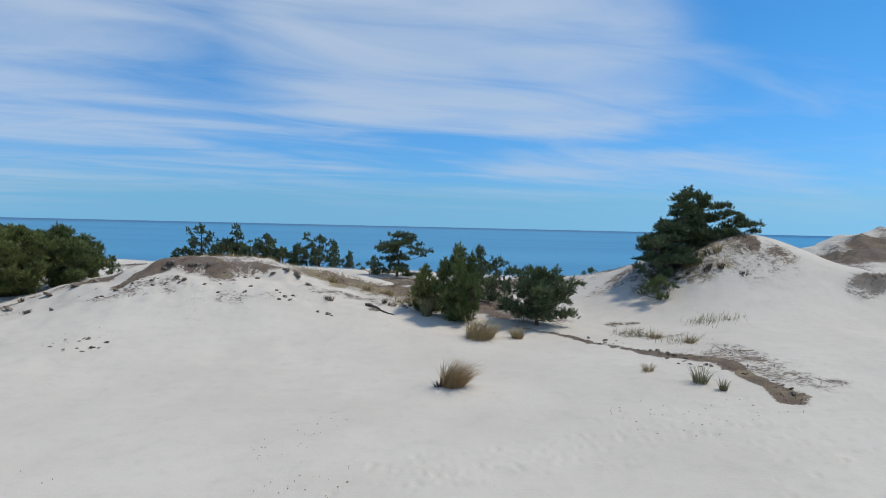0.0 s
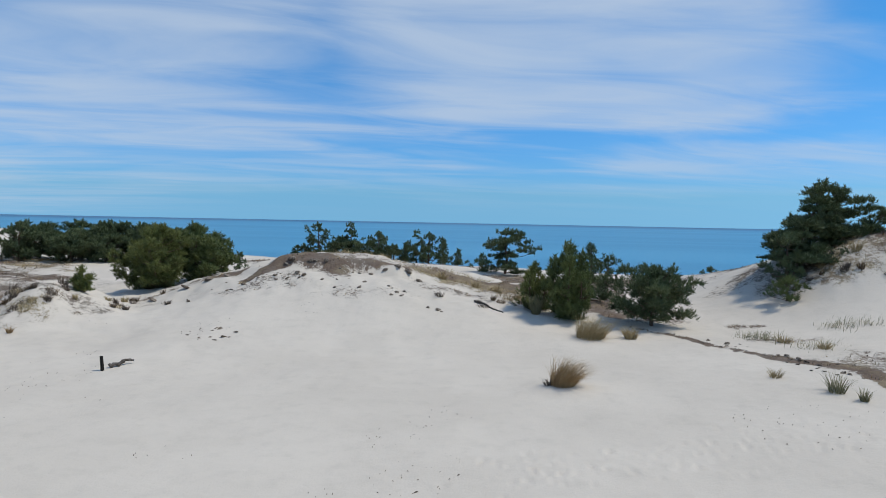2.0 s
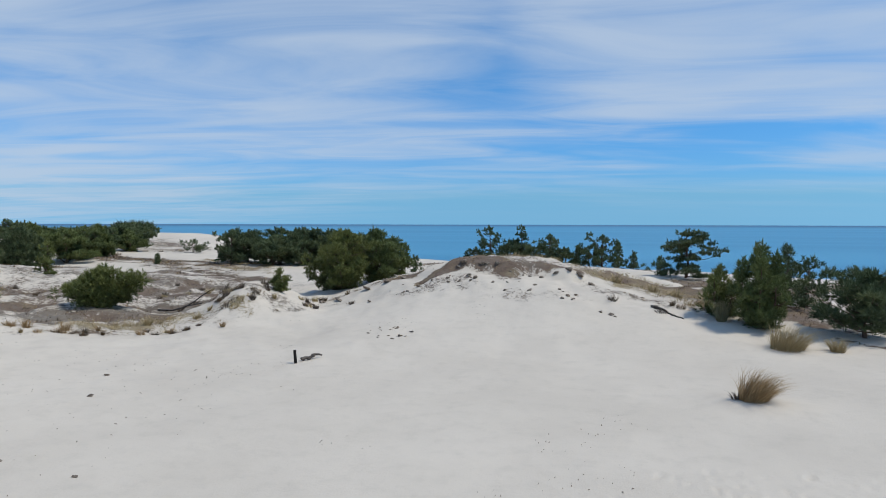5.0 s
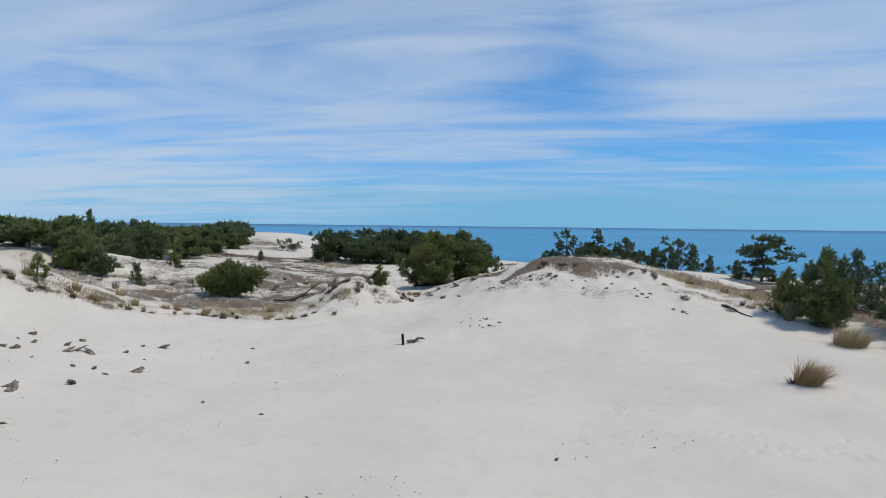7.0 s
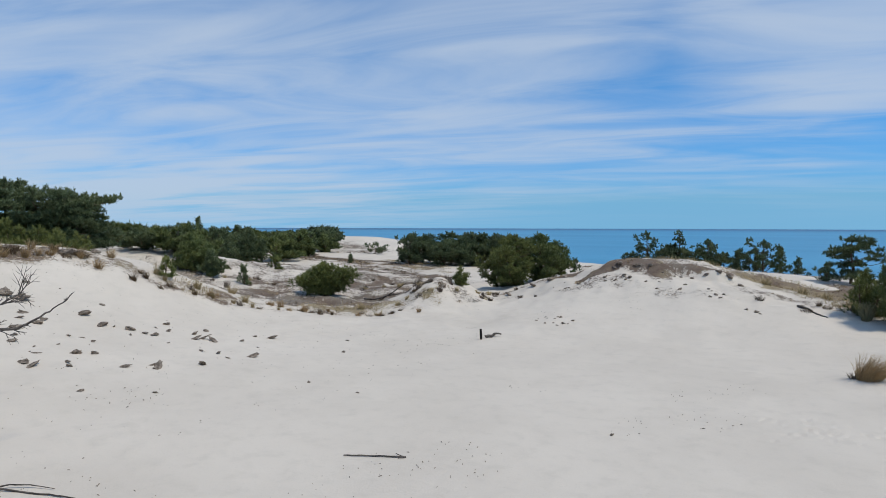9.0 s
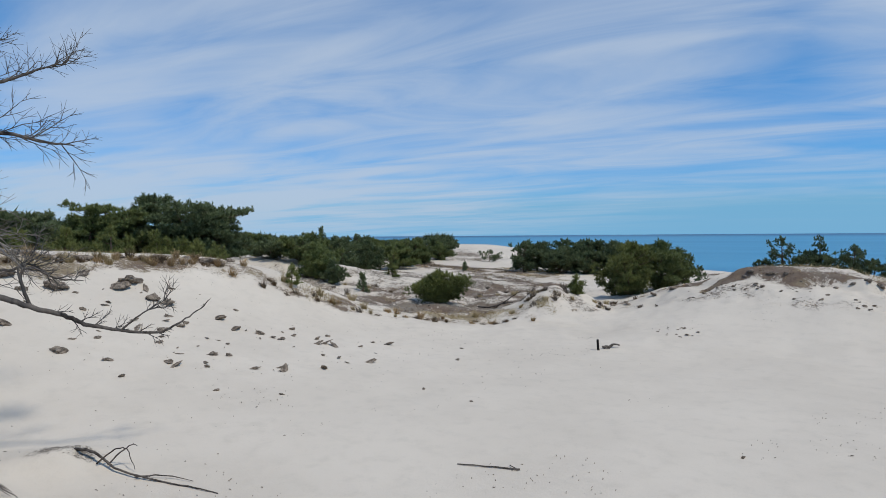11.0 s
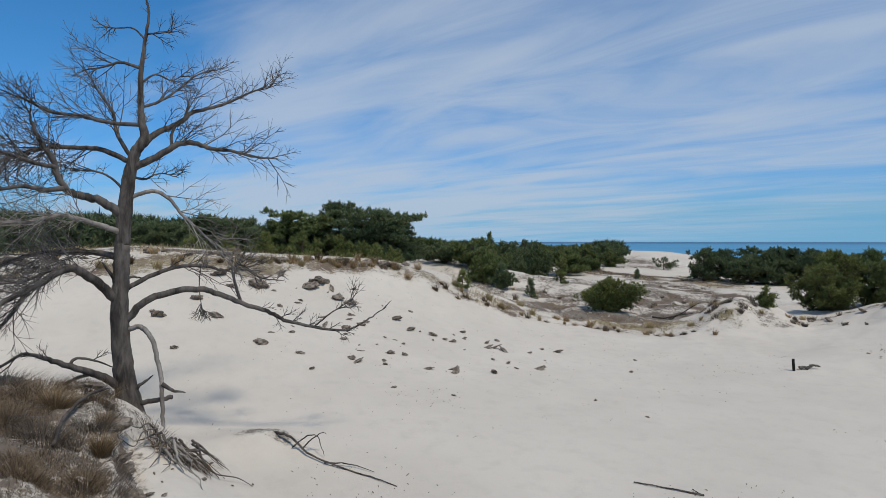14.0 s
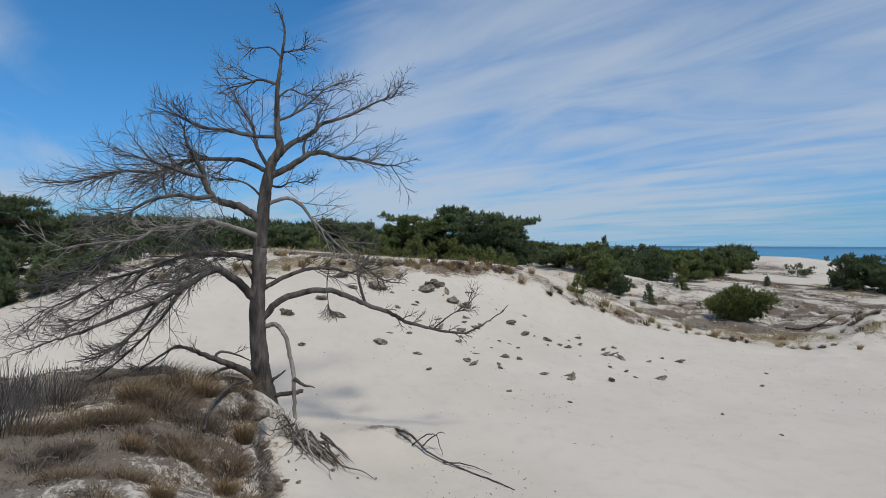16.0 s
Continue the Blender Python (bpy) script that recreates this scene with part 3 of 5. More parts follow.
def pine(name, x, y, high, wide, habit, seed, mat, label, lean=(0, 0), bare=0.1, density=1.0, tuft=0.15, group="", top_z=None, width=0.010, blow=(0, 0), limbs=None, leaders=0):
    """A pine: a tapered trunk with limbs, each carrying pads of needle tufts with gaps between them."""
    rng, rnd = np.random.default_rng(seed), random.Random(seed)
    base = at(x, y) - 0.05
    if top_z is not None:
        high = top_z - base
    top = root(name, x, y, base, label, "pine tree" if high > 1.4 else "young pine", group)
    wood = Heap()
    wig = [rnd.uniform(-0.04, 0.04) * high for _ in range(4)]

    def stem_at(s):
        k = min(1, 4 * s)
        return Vector((lean[0] * s ** 1.3 * high + wig[0] * k * math.sin(5 * s + wig[1] * 40), lean[1] * s ** 1.3 * high + wig[2] * k * math.sin(4 * s + wig[3] * 40), s * high))

    wood.add(tube([stem_at(s) for s in np.linspace(0, 0.95, 10)], 0.024 * high + 0.015, 0.008, 8, 0.9, 0.15, rnd))
    spots, ways, light = [], [], []

    def pad(p, r, flat, tone):
        """A rounded cushion of tufts, close on its upper side, with a few upright shoots."""
        n = max(8, int(13 * density * (r / tuft) ** 2))
        d = rng.normal(0, 1, (n, 3))
        d /= np.linalg.norm(d, axis=1, keepdims=True)
        d[:, 2] = np.where(d[:, 2] < -0.3, -d[:, 2], d[:, 2])
        far = rng.uniform(0.25, 1.0, n)[:, None] ** 0.5
        warp = 1 + 0.35 * np.sin(3 * np.arctan2(d[:, 1], d[:, 0]) + rng.uniform(0, 6.283))[:, None]
        spots.append(np.array(p) + d * far * warp * (r, r, r * flat) + rng.normal(0, 0.08 * r, (n, 3)))
        ways.append(d * (1.0, 1.0, 0.7) + (0, 0, 0.55))
        # light painted into the needles: pad tops and rims paler, hearts and undersides darker
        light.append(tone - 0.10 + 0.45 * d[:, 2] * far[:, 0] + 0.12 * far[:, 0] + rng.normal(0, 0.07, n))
        for _ in range(2 if r > 0.13 else 1):
            a, q = rnd.uniform(0, 6.283), r * rnd.uniform(0.2, 0.9)
            rise = np.linspace(0.2, 1.0, 3)[:, None] * np.array((0.25 * math.cos(a), 0.25 * math.sin(a), 1.0)) * rnd.uniform(0.05, 0.11) * min(1.4, 0.6 + 0.3 * high)
            spots.append(np.array(p) + (q * math.cos(a), q * math.sin(a), r * flat * 0.75) + rise)
            ways.append(np.tile((0.2 * math.cos(a), 0.2 * math.sin(a), 1.3), (3, 1)))
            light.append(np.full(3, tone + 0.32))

    # one stem, or several leaders that each carry their own limbs
    stems = [(0.0, 0.0, 1.0, 1.0)] + [(0.30 * wide * math.cos(2.4 * i + seed) * rnd.uniform(0.6, 1.1), 0.30 * wide * math.sin(2.4 * i + seed) * rnd.uniform(0.6, 1.1), rnd.uniform(0.55, 0.9), 0.62) for i in range(leaders)]
    for ox, oy, tall, share in stems:
        shift = Vector((ox, oy, 0))
        form = "cone" if leaders and habit == "bush" and (wide < 1.75 or rnd.random() < 0.5) else habit
        if ox or oy:
            wood.add(tube([Vector((0, 0, 0.02)) + shift * min(1, 2.2 * s) + stem_at(s * tall) for s in np.linspace(0, 0.95, 6)], 0.014 * high + 0.01, 0.006, 6))
        count = int((limbs or int(10 + 8 * high)) * (1.0 if not leaders else 0.5 * share + 0.12))
        share_r, flat = PADS[form]
        for k in range(count):
            s = min(0.96, bare + (1 - bare) * ((k + 0.6 * rnd.random()) / count) ** (0.55 if habit == "umbrella" else 1.0))
            if habit == "layered":
                s = min(0.96, round(s * 6) / 6 + rnd.uniform(-0.06, 0.06))
            if habit == "umbrella":
                s = min(0.96, max(0.05, round(s * 5) / 5 + rnd.uniform(-0.07, 0.07)))
            a = k * 2.39996 + rnd.uniform(-0.6, 0.6)
            spread = 0.44 * wide * (1.0 if not leaders else 0.62 if share < 1 else 0.8)
            size = min(0.46, max(0.09, share_r * wide * (0.75 if leaders and share < 1 else 1.0) * (1.15 - 0.55 * max(0, s)))) * rnd.uniform(0.7, 1.25)
            lobe = 1 + 0.22 * math.sin(2 * a + seed) + 0.16 * math.sin(5 * a + 2.1 * seed + 4 * s)
            reach = max(0.02, spread * radius_of(form, max(0, s)) * lobe * rnd.choice((0.5, 0.75, 0.95, 1.05, 1.1, 1.3)) - 0.6 * size)
            start = stem_at(max(0, s) * 0.93 * tall) + shift * min(1, 2.2 * max(0, s) * tall)
            up = (RISE[form] + rnd.gauss(0, 0.16)) * reach
            out = Vector((math.cos(a) + blow[0], math.sin(a) + blow[1], 0))
            sag = rnd.uniform(-0.15, 0.08) * reach
            line = [start, start + out * reach * 0.4 + Vector((0, 0, up * 0.2 + sag)), start + out * reach * 0.75 + Vector((0, 0, up * 0.55 + sag)), start + out * reach + Vector((0, 0, up + sag))]
            line = [Vector(q) for q in smooth_line(line, 3)]
            wood.add(tube(line, 0.009 * high * (1 - 0.7 * s) + 0.005, 0.004, 5))
            # painted light again: paler needles up the crown, darker ones on inner pads
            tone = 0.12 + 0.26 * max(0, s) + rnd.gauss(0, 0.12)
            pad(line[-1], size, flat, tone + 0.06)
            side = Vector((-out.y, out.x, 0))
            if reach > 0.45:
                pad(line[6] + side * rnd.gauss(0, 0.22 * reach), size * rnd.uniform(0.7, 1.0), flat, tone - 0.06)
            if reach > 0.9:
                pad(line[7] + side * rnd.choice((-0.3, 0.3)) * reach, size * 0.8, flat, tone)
        pad(stem_at(0.93 * tall) + shift, 0.07 + 0.05 * wide * share, 0.8, 0.40)
    spots, ways, light = np.concatenate(spots), np.concatenate(ways), np.concatenate(light)
    spots[:, 2] = np.maximum(spots[:, 2], 0.08)
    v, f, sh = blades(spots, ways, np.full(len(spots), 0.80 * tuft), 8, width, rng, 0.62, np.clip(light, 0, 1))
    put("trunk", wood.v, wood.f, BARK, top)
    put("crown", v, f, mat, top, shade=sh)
    return top


pine("pine_bush", -0.43, 19.9, 1.98, 1.8, "bush", 11, NEEDLES, "dense green bushy pine at the foot of the dune", bare=0.0, density=1.5, limbs=40, leaders=4)
pine("pine_bush", -1.3, 20.6, 1.25, 1.55, "bush", 12, NEEDLES_FRESH, "low green pine bush beside a larger one", bare=0.0, density=1.3, leaders=3)
pine("pine_bush", 0.35, 22.6, 1.75, 1.2, "cone", 13, NEEDLES_DARK, "narrow dark pine behind the bushy pines", bare=0.05, density=1.3)
pine("pine_bush", 0.95, 23.6, 1.4, 1.4, "bush", 14, NEEDLES_DARK, "dark small pine behind the bushy pines", bare=0.05)
pine("pine_bush", 1.69, 19.8, 1.5, 1.85, "bush", 15, NEEDLES_DARK, "round dark pine bush with bare lower stems", bare=0.12, density=1.5, limbs=66)
pine("leaning_pine", 6.45, 23.3, 2.0, 2.6, "layered", 26, NEEDLES_DARK, "large dark windswept pine on the side of a dune", lean=(0.30, 0.05), bare=-0.1, density=1.7, tuft=0.14, top_z=4.35, limbs=66, blow=(0.25, 0))
pine("leaning_pine", 7.3, 23.9, 2.0, 2.3, "layered", 22, NEEDLES_DARK, "dark windswept pine leaning over the dune top", lean=(0.35, 0.0), bare=0.05, density=1.7, top_z=4.0, limbs=30, blow=(0.45, 0))
pine("leaning_pine", 5.75, 22.2, 1.1, 1.5, "bush", 25, NEEDLES_DARK, "dark lower pine under the large windswept pine", bare=0.0, density=1.5, top_z=2.75)
pine("leaning_pine", 8.7, 23.7, 0.7, 1.5, "layered", 23, NEEDLES_DARK, "low dark pine spreading over the top of the dune", lean=(0.5, 0.0), bare=0.1, density=1.5, top_z=3.5, blow=(0.5, 0))
pine("pine_bush", 5.45, 21.3, 0.6, 1.2, "bush", 24, NEEDLES, "low creeping pine at the foot of the dune", bare=0.0, density=1.5)
pine("lone_pine", -2.64, 32.1, 2.05, 2.0, "umbrella", 31, NEEDLES_DARK, "lone dark pine with open flat branches", bare=0.0, density=1.5, blow=(0.25, 0), limbs=30, lean=(0.05, 0))
pine("pine_bush", -3.5, 32.0, 0.45, 1.5, "bush", 32, NEEDLES_DARK, "low dark pine bush at the foot of a lone pine", bare=0.0, density=1.3)
for k, (x, y, h, w, hab) in enumerate([(-12.9, 36.2, 2.0, 1.6, "bush"), (-11.4, 37.2, 2.15, 1.5, "layered"), (-9.8, 37.1, 1.65, 1.6, "bush"), (-8.4, 37.5, 1.1, 0.9, "cone"), (-7.1, 37.7, 1.75, 1.7, "bush"), (-5.6, 38.9, 1.0, 0.9, "cone"), (-4.25, 39.0, 0.8, 0.7, "bush"), (-12.2, 37.6, 1.3, 1.9, "bush"), (-10.6, 38.2, 1.1, 1.8, "bush"), (-7.9, 38.4, 1.2, 1.8, "bush"), (-11.2, 36.9, 1.0, 2.0, "bush"), (-9.0, 37.4, 0.9, 1.8, "bush"), (-13.9, 36.6, 0.8, 1.4, "bush"), (-6.4, 38.4, 1.5, 1.2, "cone")]):
    pine("coastal_pine", x, y, h, w, hab, 40 + k, NEEDLES_DARK, "dark small pine in a row before the sea", bare=0.03, density=1.1, tuft=0.14, group="row of pines before the sea", width=0.014)
pine("pine_bush", 7.06, 35.0, 0.75, 0.7, "bush", 52, NEEDLES_DARK, "tiny dark pine on the far sand", density=1.0)
for k, (x, y, h, w) in enumerate([(-13.5, 22.3, 2.1, 2.1), (-13.2, 24.0, 2.05, 2.2), (-13.1, 25.2, 1.45, 1.5), (-14.5, 23.2, 1.6, 1.8)]):
    pine("pine_bush", x, y, h, w, "bush", 60 + k, NEEDLES_FRESH if k in (0, 3) else NEEDLES, "broad yellow-green pine bush behind the dune shoulder", bare=0.0, density=1.6, group="pines behind the dune shoulder", limbs=64)
for k, (x, y, h, w) in enumerate([(-23.6, 33.9, 2.05, 3.0), (-25.5, 34.2, 1.95, 2.8), (-27.4, 33.5, 1.95, 3.0), (-26.8, 31.4, 1.8, 2.0), (-21.9, 34.5, 1.8, 2.6), (-22.8, 32.6, 1.5, 2.4), (-20.4, 33.4, 1.7, 2.6), (-18.8, 32.0, 1.7, 2.4), (-24.6, 32.2, 1.5, 2.6)]):
    pine("pine_bush", x, y, h * (1 + 0.10 * math.sin(2.3 * k)), w, "bush", 70 + k, NEEDLES_DARK, "dark wide pine thicket on the far sand", bare=0.0, density=1.3, tuft=0.17, group="pine thicket by the valley", width=0.016, limbs=40)
pine("pine_bush", -13.6, 28.3, 0.85, 0.7, "bush", 81, NEEDLES_DARK, "tiny dark pine on the far sand", bare=0.0)
pine("pine_bush", -13.68, 18.9, 0.66, 0.85, "bush", 82, NEEDLES_FRESH, "small rounded yellow-green pine on a sand hump", bare=0.0, density=1.8, leaders=2)
pine("pine_bush", -18.5, 16.6, 1.15, 2.7, "bush", 83, NEEDLES_FRESH, "low spreading green pine in the valley", bare=0.0, density=1.4, limbs=46, leaders=2)
pine("pine_bush", -19.6, 17.6, 1.15, 0.9, "cone", 84, NEEDLES, "narrow pine beside a spreading one", bare=0.0, density=1.4)
pine("pine_bush", -24.8, 19.2, 1.25, 1.1, "layered", 85, NEEDLES_FRESH, "small open pine in the valley", bare=0.05, density=1.4)
pine("pine_bush", -28.9, 28.1, 0.5, 0.4, "cone", 86, NEEDLES_DARK, "seedling pine on the far sand", bare=0.0)
pine("pine_bush", -34.2, 35.9, 0.8, 1.7, "bush", 87, NEEDLES_DARK, "low dark pine on a far dune", bare=0.0)
pine("pine_bush", -21.9, 15.4, 0.8, 0.65, "cone", 88, NEEDLES_DARK, "small dark cone-shaped pine in the valley", bare=0.0, density=1.5)
pine("pine_bush", -18.3, 10.1, 0.6, 0.7, "layered", 89, NEEDLES_FRESH, "small sparse pine on the grassy dune edge", bare=0.0, density=1.2)
pine("pine_tree", -42.7, 26.1, 3.1, 1.5, "cone", 90, NEEDLES_DARK, "dark pointed pine over the far thicket", bare=0.1, tuft=0.18, width=0.02, top_z=3.7)
for k, (x, y, t, w) in enumerate([(-24.9, 15.0, 2.25, 2.0), (-25.6, 15.6, 2.4, 2.2), (-23.9, 15.2, 2.0, 1.5), (-34.0, 21.8, 2.72, 2.4), (-34.4, 27.6, 2.45, 2.4), (-31.6, 18.8, 2.75, 2.2), (-33.2, 19.6, 2.9, 2.4), (-37.2, 30.9, 2.62, 2.6), (-38.8, 28.0, 2.7, 3.6), (-39.7, 32.0, 2.7, 3.2), (-39.8, 35.1, 2.6, 2.8), (-28.4, 14.7, 2.84, 2.6), (-26.9, 15.5, 2.85, 2.5), (-29.7, 14.4, 3.0, 2.4), (-31.9, 20.7, 2.8, 3.0), (-32.6, 23.2, 2.7, 3.0), (-33.4, 26.2, 2.6, 3.0), (-35.2, 29.6, 2.6, 3.0), (-30.2, 17.5, 2.85, 2.6), (-35.5, 24.5, 2.85, 3.2), (-36.8, 33.0, 2.5, 2.6), (-43.0, 30.5, 2.8, 3.4), (-41.0, 37.5, 2.55, 2.4)]):
    pine("thicket_pine", x, y, 1.5, w, ("bush", "umbrella", "bush")[k % 3], 300 + k, NEEDLES if k % 4 < 2 else NEEDLES_DARK, "low green pine in a thicket behind the dunes", bare=0.0, density=1.2, tuft=0.17, group="pine thicket behind the dunes", width=0.016, top_z=t + 0.16 * math.sin(2.7 * k), limbs=26, leaders=2)
for k, (x, y, t, w) in enumerate([(-30.8, 3.7, 4.15, 3.0), (-29.6, 5.0, 4.05, 2.2), (-28.3, 6.5, 4.35, 2.6), (-27.0, 7.5, 4.1, 2.3), (-27.7, 8.7, 4.8, 3.0), (-25.4, 9.2, 4.4, 2.8), (-26.0, 10.5, 4.35, 2.2), (-24.6, 10.2, 4.1, 2.6), (-32.9, 3.1, 4.1, 2.4), (-34.0, 1.4, 3.9, 2.4), (-28.8, 7.4, 3.8, 2.6)]):
    pine("pine_tree", x, y, 3.0, w, "umbrella", 130 + k, NEEDLES if k in (2, 3, 11) else NEEDLES_DARK, "flat-topped dark pine behind the white dune", bare=0.16, density=1.5, tuft=0.17, group="flat-topped pines behind the dune", width=0.014, lean=(0.0, 0.05), blow=(0, 0.06), top_z=t, limbs=44)
for k, (x, y, h, w) in enumerate([(-23.6, 8.6, 1.7, 1.7), (-21.6, 8.4, 0.9, 0.8), (-24.6, 8.0, 2.1, 1.8), (-23.2, 9.6, 1.5, 1.4), (-25.2, 6.6, 2.2, 2.0), (-26.4, 5.4, 2.2, 2.2), (-25.6, 9.0, 2.3, 2.2), (-27.6, 4.2, 2.2, 2.4), (-28.4, 2.8, 2.2, 2.4)]):
    pine("pine_bush", x, y, h, w, "bush", 150 + k, NEEDLES_FRESH, "fresh green young pine at the forest edge", bare=0.0, density=1.4, group="young pines at the forest edge", leaders=3)
pine("pine_tree", -22.9, -7.6, 4.0, 3.4, "umbrella", 160, NEEDLES_DARK, "tall dark pine at the edge of the wood", bare=0.1, density=1.4, tuft=0.16, top_z=4.5, limbs=44)
pine("pine_tree", -24.5, -5.6, 4.0, 2.6, "umbrella", 161, NEEDLES_DARK, "tall dark pine at the edge of the wood", bare=0.1, density=1.3, tuft=0.16, top_z=3.9, limbs=36)

for k, (x, y, t, w) in enumerate([(-19.6, -6.6, 3.3, 2.2), (-19.8, -5.3, 2.85, 2.0), (-20.3, -4.2, 2.7, 1.6), (-20.6, -7.8, 3.6, 2.4)]):
    pine("pine_bush", x, y, 1.5, w, "bush", 170 + k, NEEDLES_DARK, "dark dense pine bush at the end of the white dune", bare=0.0, density=1.7, tuft=0.16, group="pine bushes at the end of the dune", top_z=t, limbs=36, leaders=3, width=0.013)


def far_wood():
    """The unbroken wood beyond the left dunes."""
    rng, rnd = np.random.default_rng(7), random.Random(7)
    spots, ways, light, sizes = [], [], [], []
    for _ in range(1100):
        az = radians(rnd.uniform(47, 112))
        d = 36 + 130 * rnd.random() ** 1.4
        x, y = -math.sin(az) * d, math.cos(az) * d
        out = -x * math.sin(SEAWARD) + y * math.cos(SEAWARD)
        if out > 40 or (az < radians(66) and d < 62) or (az < radians(80) and d < 46):
            continue
        base = at(x, y)
        skyline = float(np.interp(math.degrees(az), (47, 54, 60, 66, 76, 90, 112), (-0.013, -0.010, -0.003, 0.006, 0.022, 0.034, 0.038)))
        h = max(0.8, EYE + skyline * d + (0.25 - 0.012 * d) * rnd.random() - base)
        r = rnd.uniform(1.0, 1.9)
        tone = rnd.uniform(0.0, 0.12)
        for _ in range(46):
            a, s = rnd.uniform(0, 6.283), rnd.random()
            q = r * math.sqrt(rnd.random()) * (1 - 0.6 * s ** 2)
            spots.append((x + math.cos(a) * q, y + math.sin(a) * q, base + h * (0.35 + 0.65 * s) * rnd.uniform(0.9, 1.05)))
            ways.append((math.cos(a) * 0.5, math.sin(a) * 0.5, 0.8))
            # daylight on the treetops put into the colour: higher tufts paler
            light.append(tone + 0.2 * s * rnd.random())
            sizes.append(rnd.uniform(0.35, 0.6))
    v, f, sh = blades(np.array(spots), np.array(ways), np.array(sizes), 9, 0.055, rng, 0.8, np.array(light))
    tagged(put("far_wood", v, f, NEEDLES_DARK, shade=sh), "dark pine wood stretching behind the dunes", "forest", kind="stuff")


far_wood()

# ---- grass ----


def grass(spots, high, lean, rng, width=0.006, spread=0.5, fan=None):
    """Arched blades at the spots (n x 3), splayed along fan or at random. Returns vertices, faces, shades."""
    n = len(spots)
    a = rng.uniform(0, 2 * np.pi, n)
    loose = np.stack([np.cos(a), np.sin(a), np.zeros(n)], 1) * (rng.uniform(0.0, 1.0, n) * spread)[:, None]
    out = loose + np.array([lean[0], lean[1], 0]) * rng.uniform(0.4, 1.4, n)[:, None]
    if fan is not None:
        out = out + fan
    h = high * rng.uniform(0.2, 1.15, n)
    tall = h / np.sqrt(1 + 0.6 * (out ** 2).sum(1))
    side = np.stack([-np.sin(a), np.cos(a), np.zeros(n)], 1) * (np.asarray(width) * rng.uniform(0.6, 1.3, n))[:, None]
    up = np.array([0, 0, 1.0])
    steps = [spots + (up * rise)[None] * tall[:, None] + out * (bow * tall)[:, None] for rise, bow in ((0, 0), (0.45, 0.22), (0.82, 0.6), (0.98, 1.1))]
    v = np.stack([steps[0] - side, steps[0] + side, steps[1] + side * 0.9, steps[1] - side * 0.9, steps[2] + side * 0.6, steps[2] - side * 0.6, steps[3]], 1).reshape(-1, 3)
    b = np.arange(n) * 7
    faces = (np.stack([b, b + 1, b + 2, b + 3], 1), np.stack([b + 3, b + 2, b + 4, b + 5], 1), np.stack([b + 5, b + 4, b + 6], 1))
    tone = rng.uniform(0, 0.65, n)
    # each blade goes from a darker base to a paler tip
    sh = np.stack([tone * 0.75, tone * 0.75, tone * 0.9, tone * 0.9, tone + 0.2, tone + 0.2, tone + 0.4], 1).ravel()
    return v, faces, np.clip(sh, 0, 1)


def tuft(x, y, wide, high, number, mat, seed, label, lean=(0, 0), group="", width=0.004, splay=0.9, name="grass_tuft", base=0.22):
    rng = np.random.default_rng(seed)
    z = at(x, y)
    r = base * wide * np.sqrt(rng.random(number))
    a = rng.uniform(0, 2 * np.pi, number)
    px, py = r * np.cos(a), r * np.sin(a)
    spots = np.stack([px, py, ground_z(x + px, y + py) - z], 1)
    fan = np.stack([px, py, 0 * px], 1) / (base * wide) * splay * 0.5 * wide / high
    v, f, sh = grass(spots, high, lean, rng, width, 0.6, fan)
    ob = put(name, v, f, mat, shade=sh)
    ob.matrix_world = pose(x, y, z - 0.02)
    return tagged(ob, label, "grass", group)


def meadow(name, where, number, high, mat, seed, label, lean=(0.35, 0.25), width=0.006, clump=0.12):
    """Scattered grass on ellipses (x, y, rx, ry): one object of stuff."""
    rng = np.random.default_rng(seed)
    xs, ys = [], []
    for x, y, rx, ry in where:
        k = max(1, int(number * rx * ry / sum(q[2] * q[3] for q in where) / 14))
        r, a = np.sqrt(rng.random(k)), rng.uniform(0, 2 * np.pi, k)
        cx, cy = x + rx * r * np.cos(a), y + ry * r * np.sin(a)
        keep = rough(cx, cy, 0.9, seed, 2) > -0.15
        cx, cy = cx[keep], cy[keep]
        k = len(cx)
        xs.append(np.repeat(cx, 14) + rng.normal(0, clump * 0.8, 14 * k))
        ys.append(np.repeat(cy, 14) + rng.normal(0, clump * 0.8, 14 * k))
    xs, ys = np.concatenate(xs), np.concatenate(ys)
    spots = np.stack([xs, ys, ground_z(xs, ys)], 1)
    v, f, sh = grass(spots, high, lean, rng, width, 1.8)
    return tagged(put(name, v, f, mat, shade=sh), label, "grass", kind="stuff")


tuft(-0.80, 14.04, 0.62, 0.50, 1300, RUSSET, 1, "thick russet tuft of dry beach grass on bare sand", lean=(0.85, -0.2), width=0.0030, splay=0.9, base=0.33)
tuft(-1.03, 14.0, 0.18, 0.16, 60, TWIGS, 71, "small dark dead tussock beside the russet tuft", lean=(-0.3, 0.0), width=0.006, splay=1.0, base=0.3)
tuft(0.02, 18.3, 0.85, 0.52, 1300, STRAW, 2, "thick straw-coloured grass clump beside the bushy pine", width=0.0032, lean=(0.6, -0.1), base=0.38, splay=0.8)
tuft(0.95, 18.3, 0.55, 0.32, 500, STRAW, 3, "low straw-coloured grass tuft beside the clump", width=0.0032)
tuft(-1.25, 20.1, 0.5, 0.52, 800, GREENISH, 4, "greenish grass clump beside the pine bushes", width=0.004)
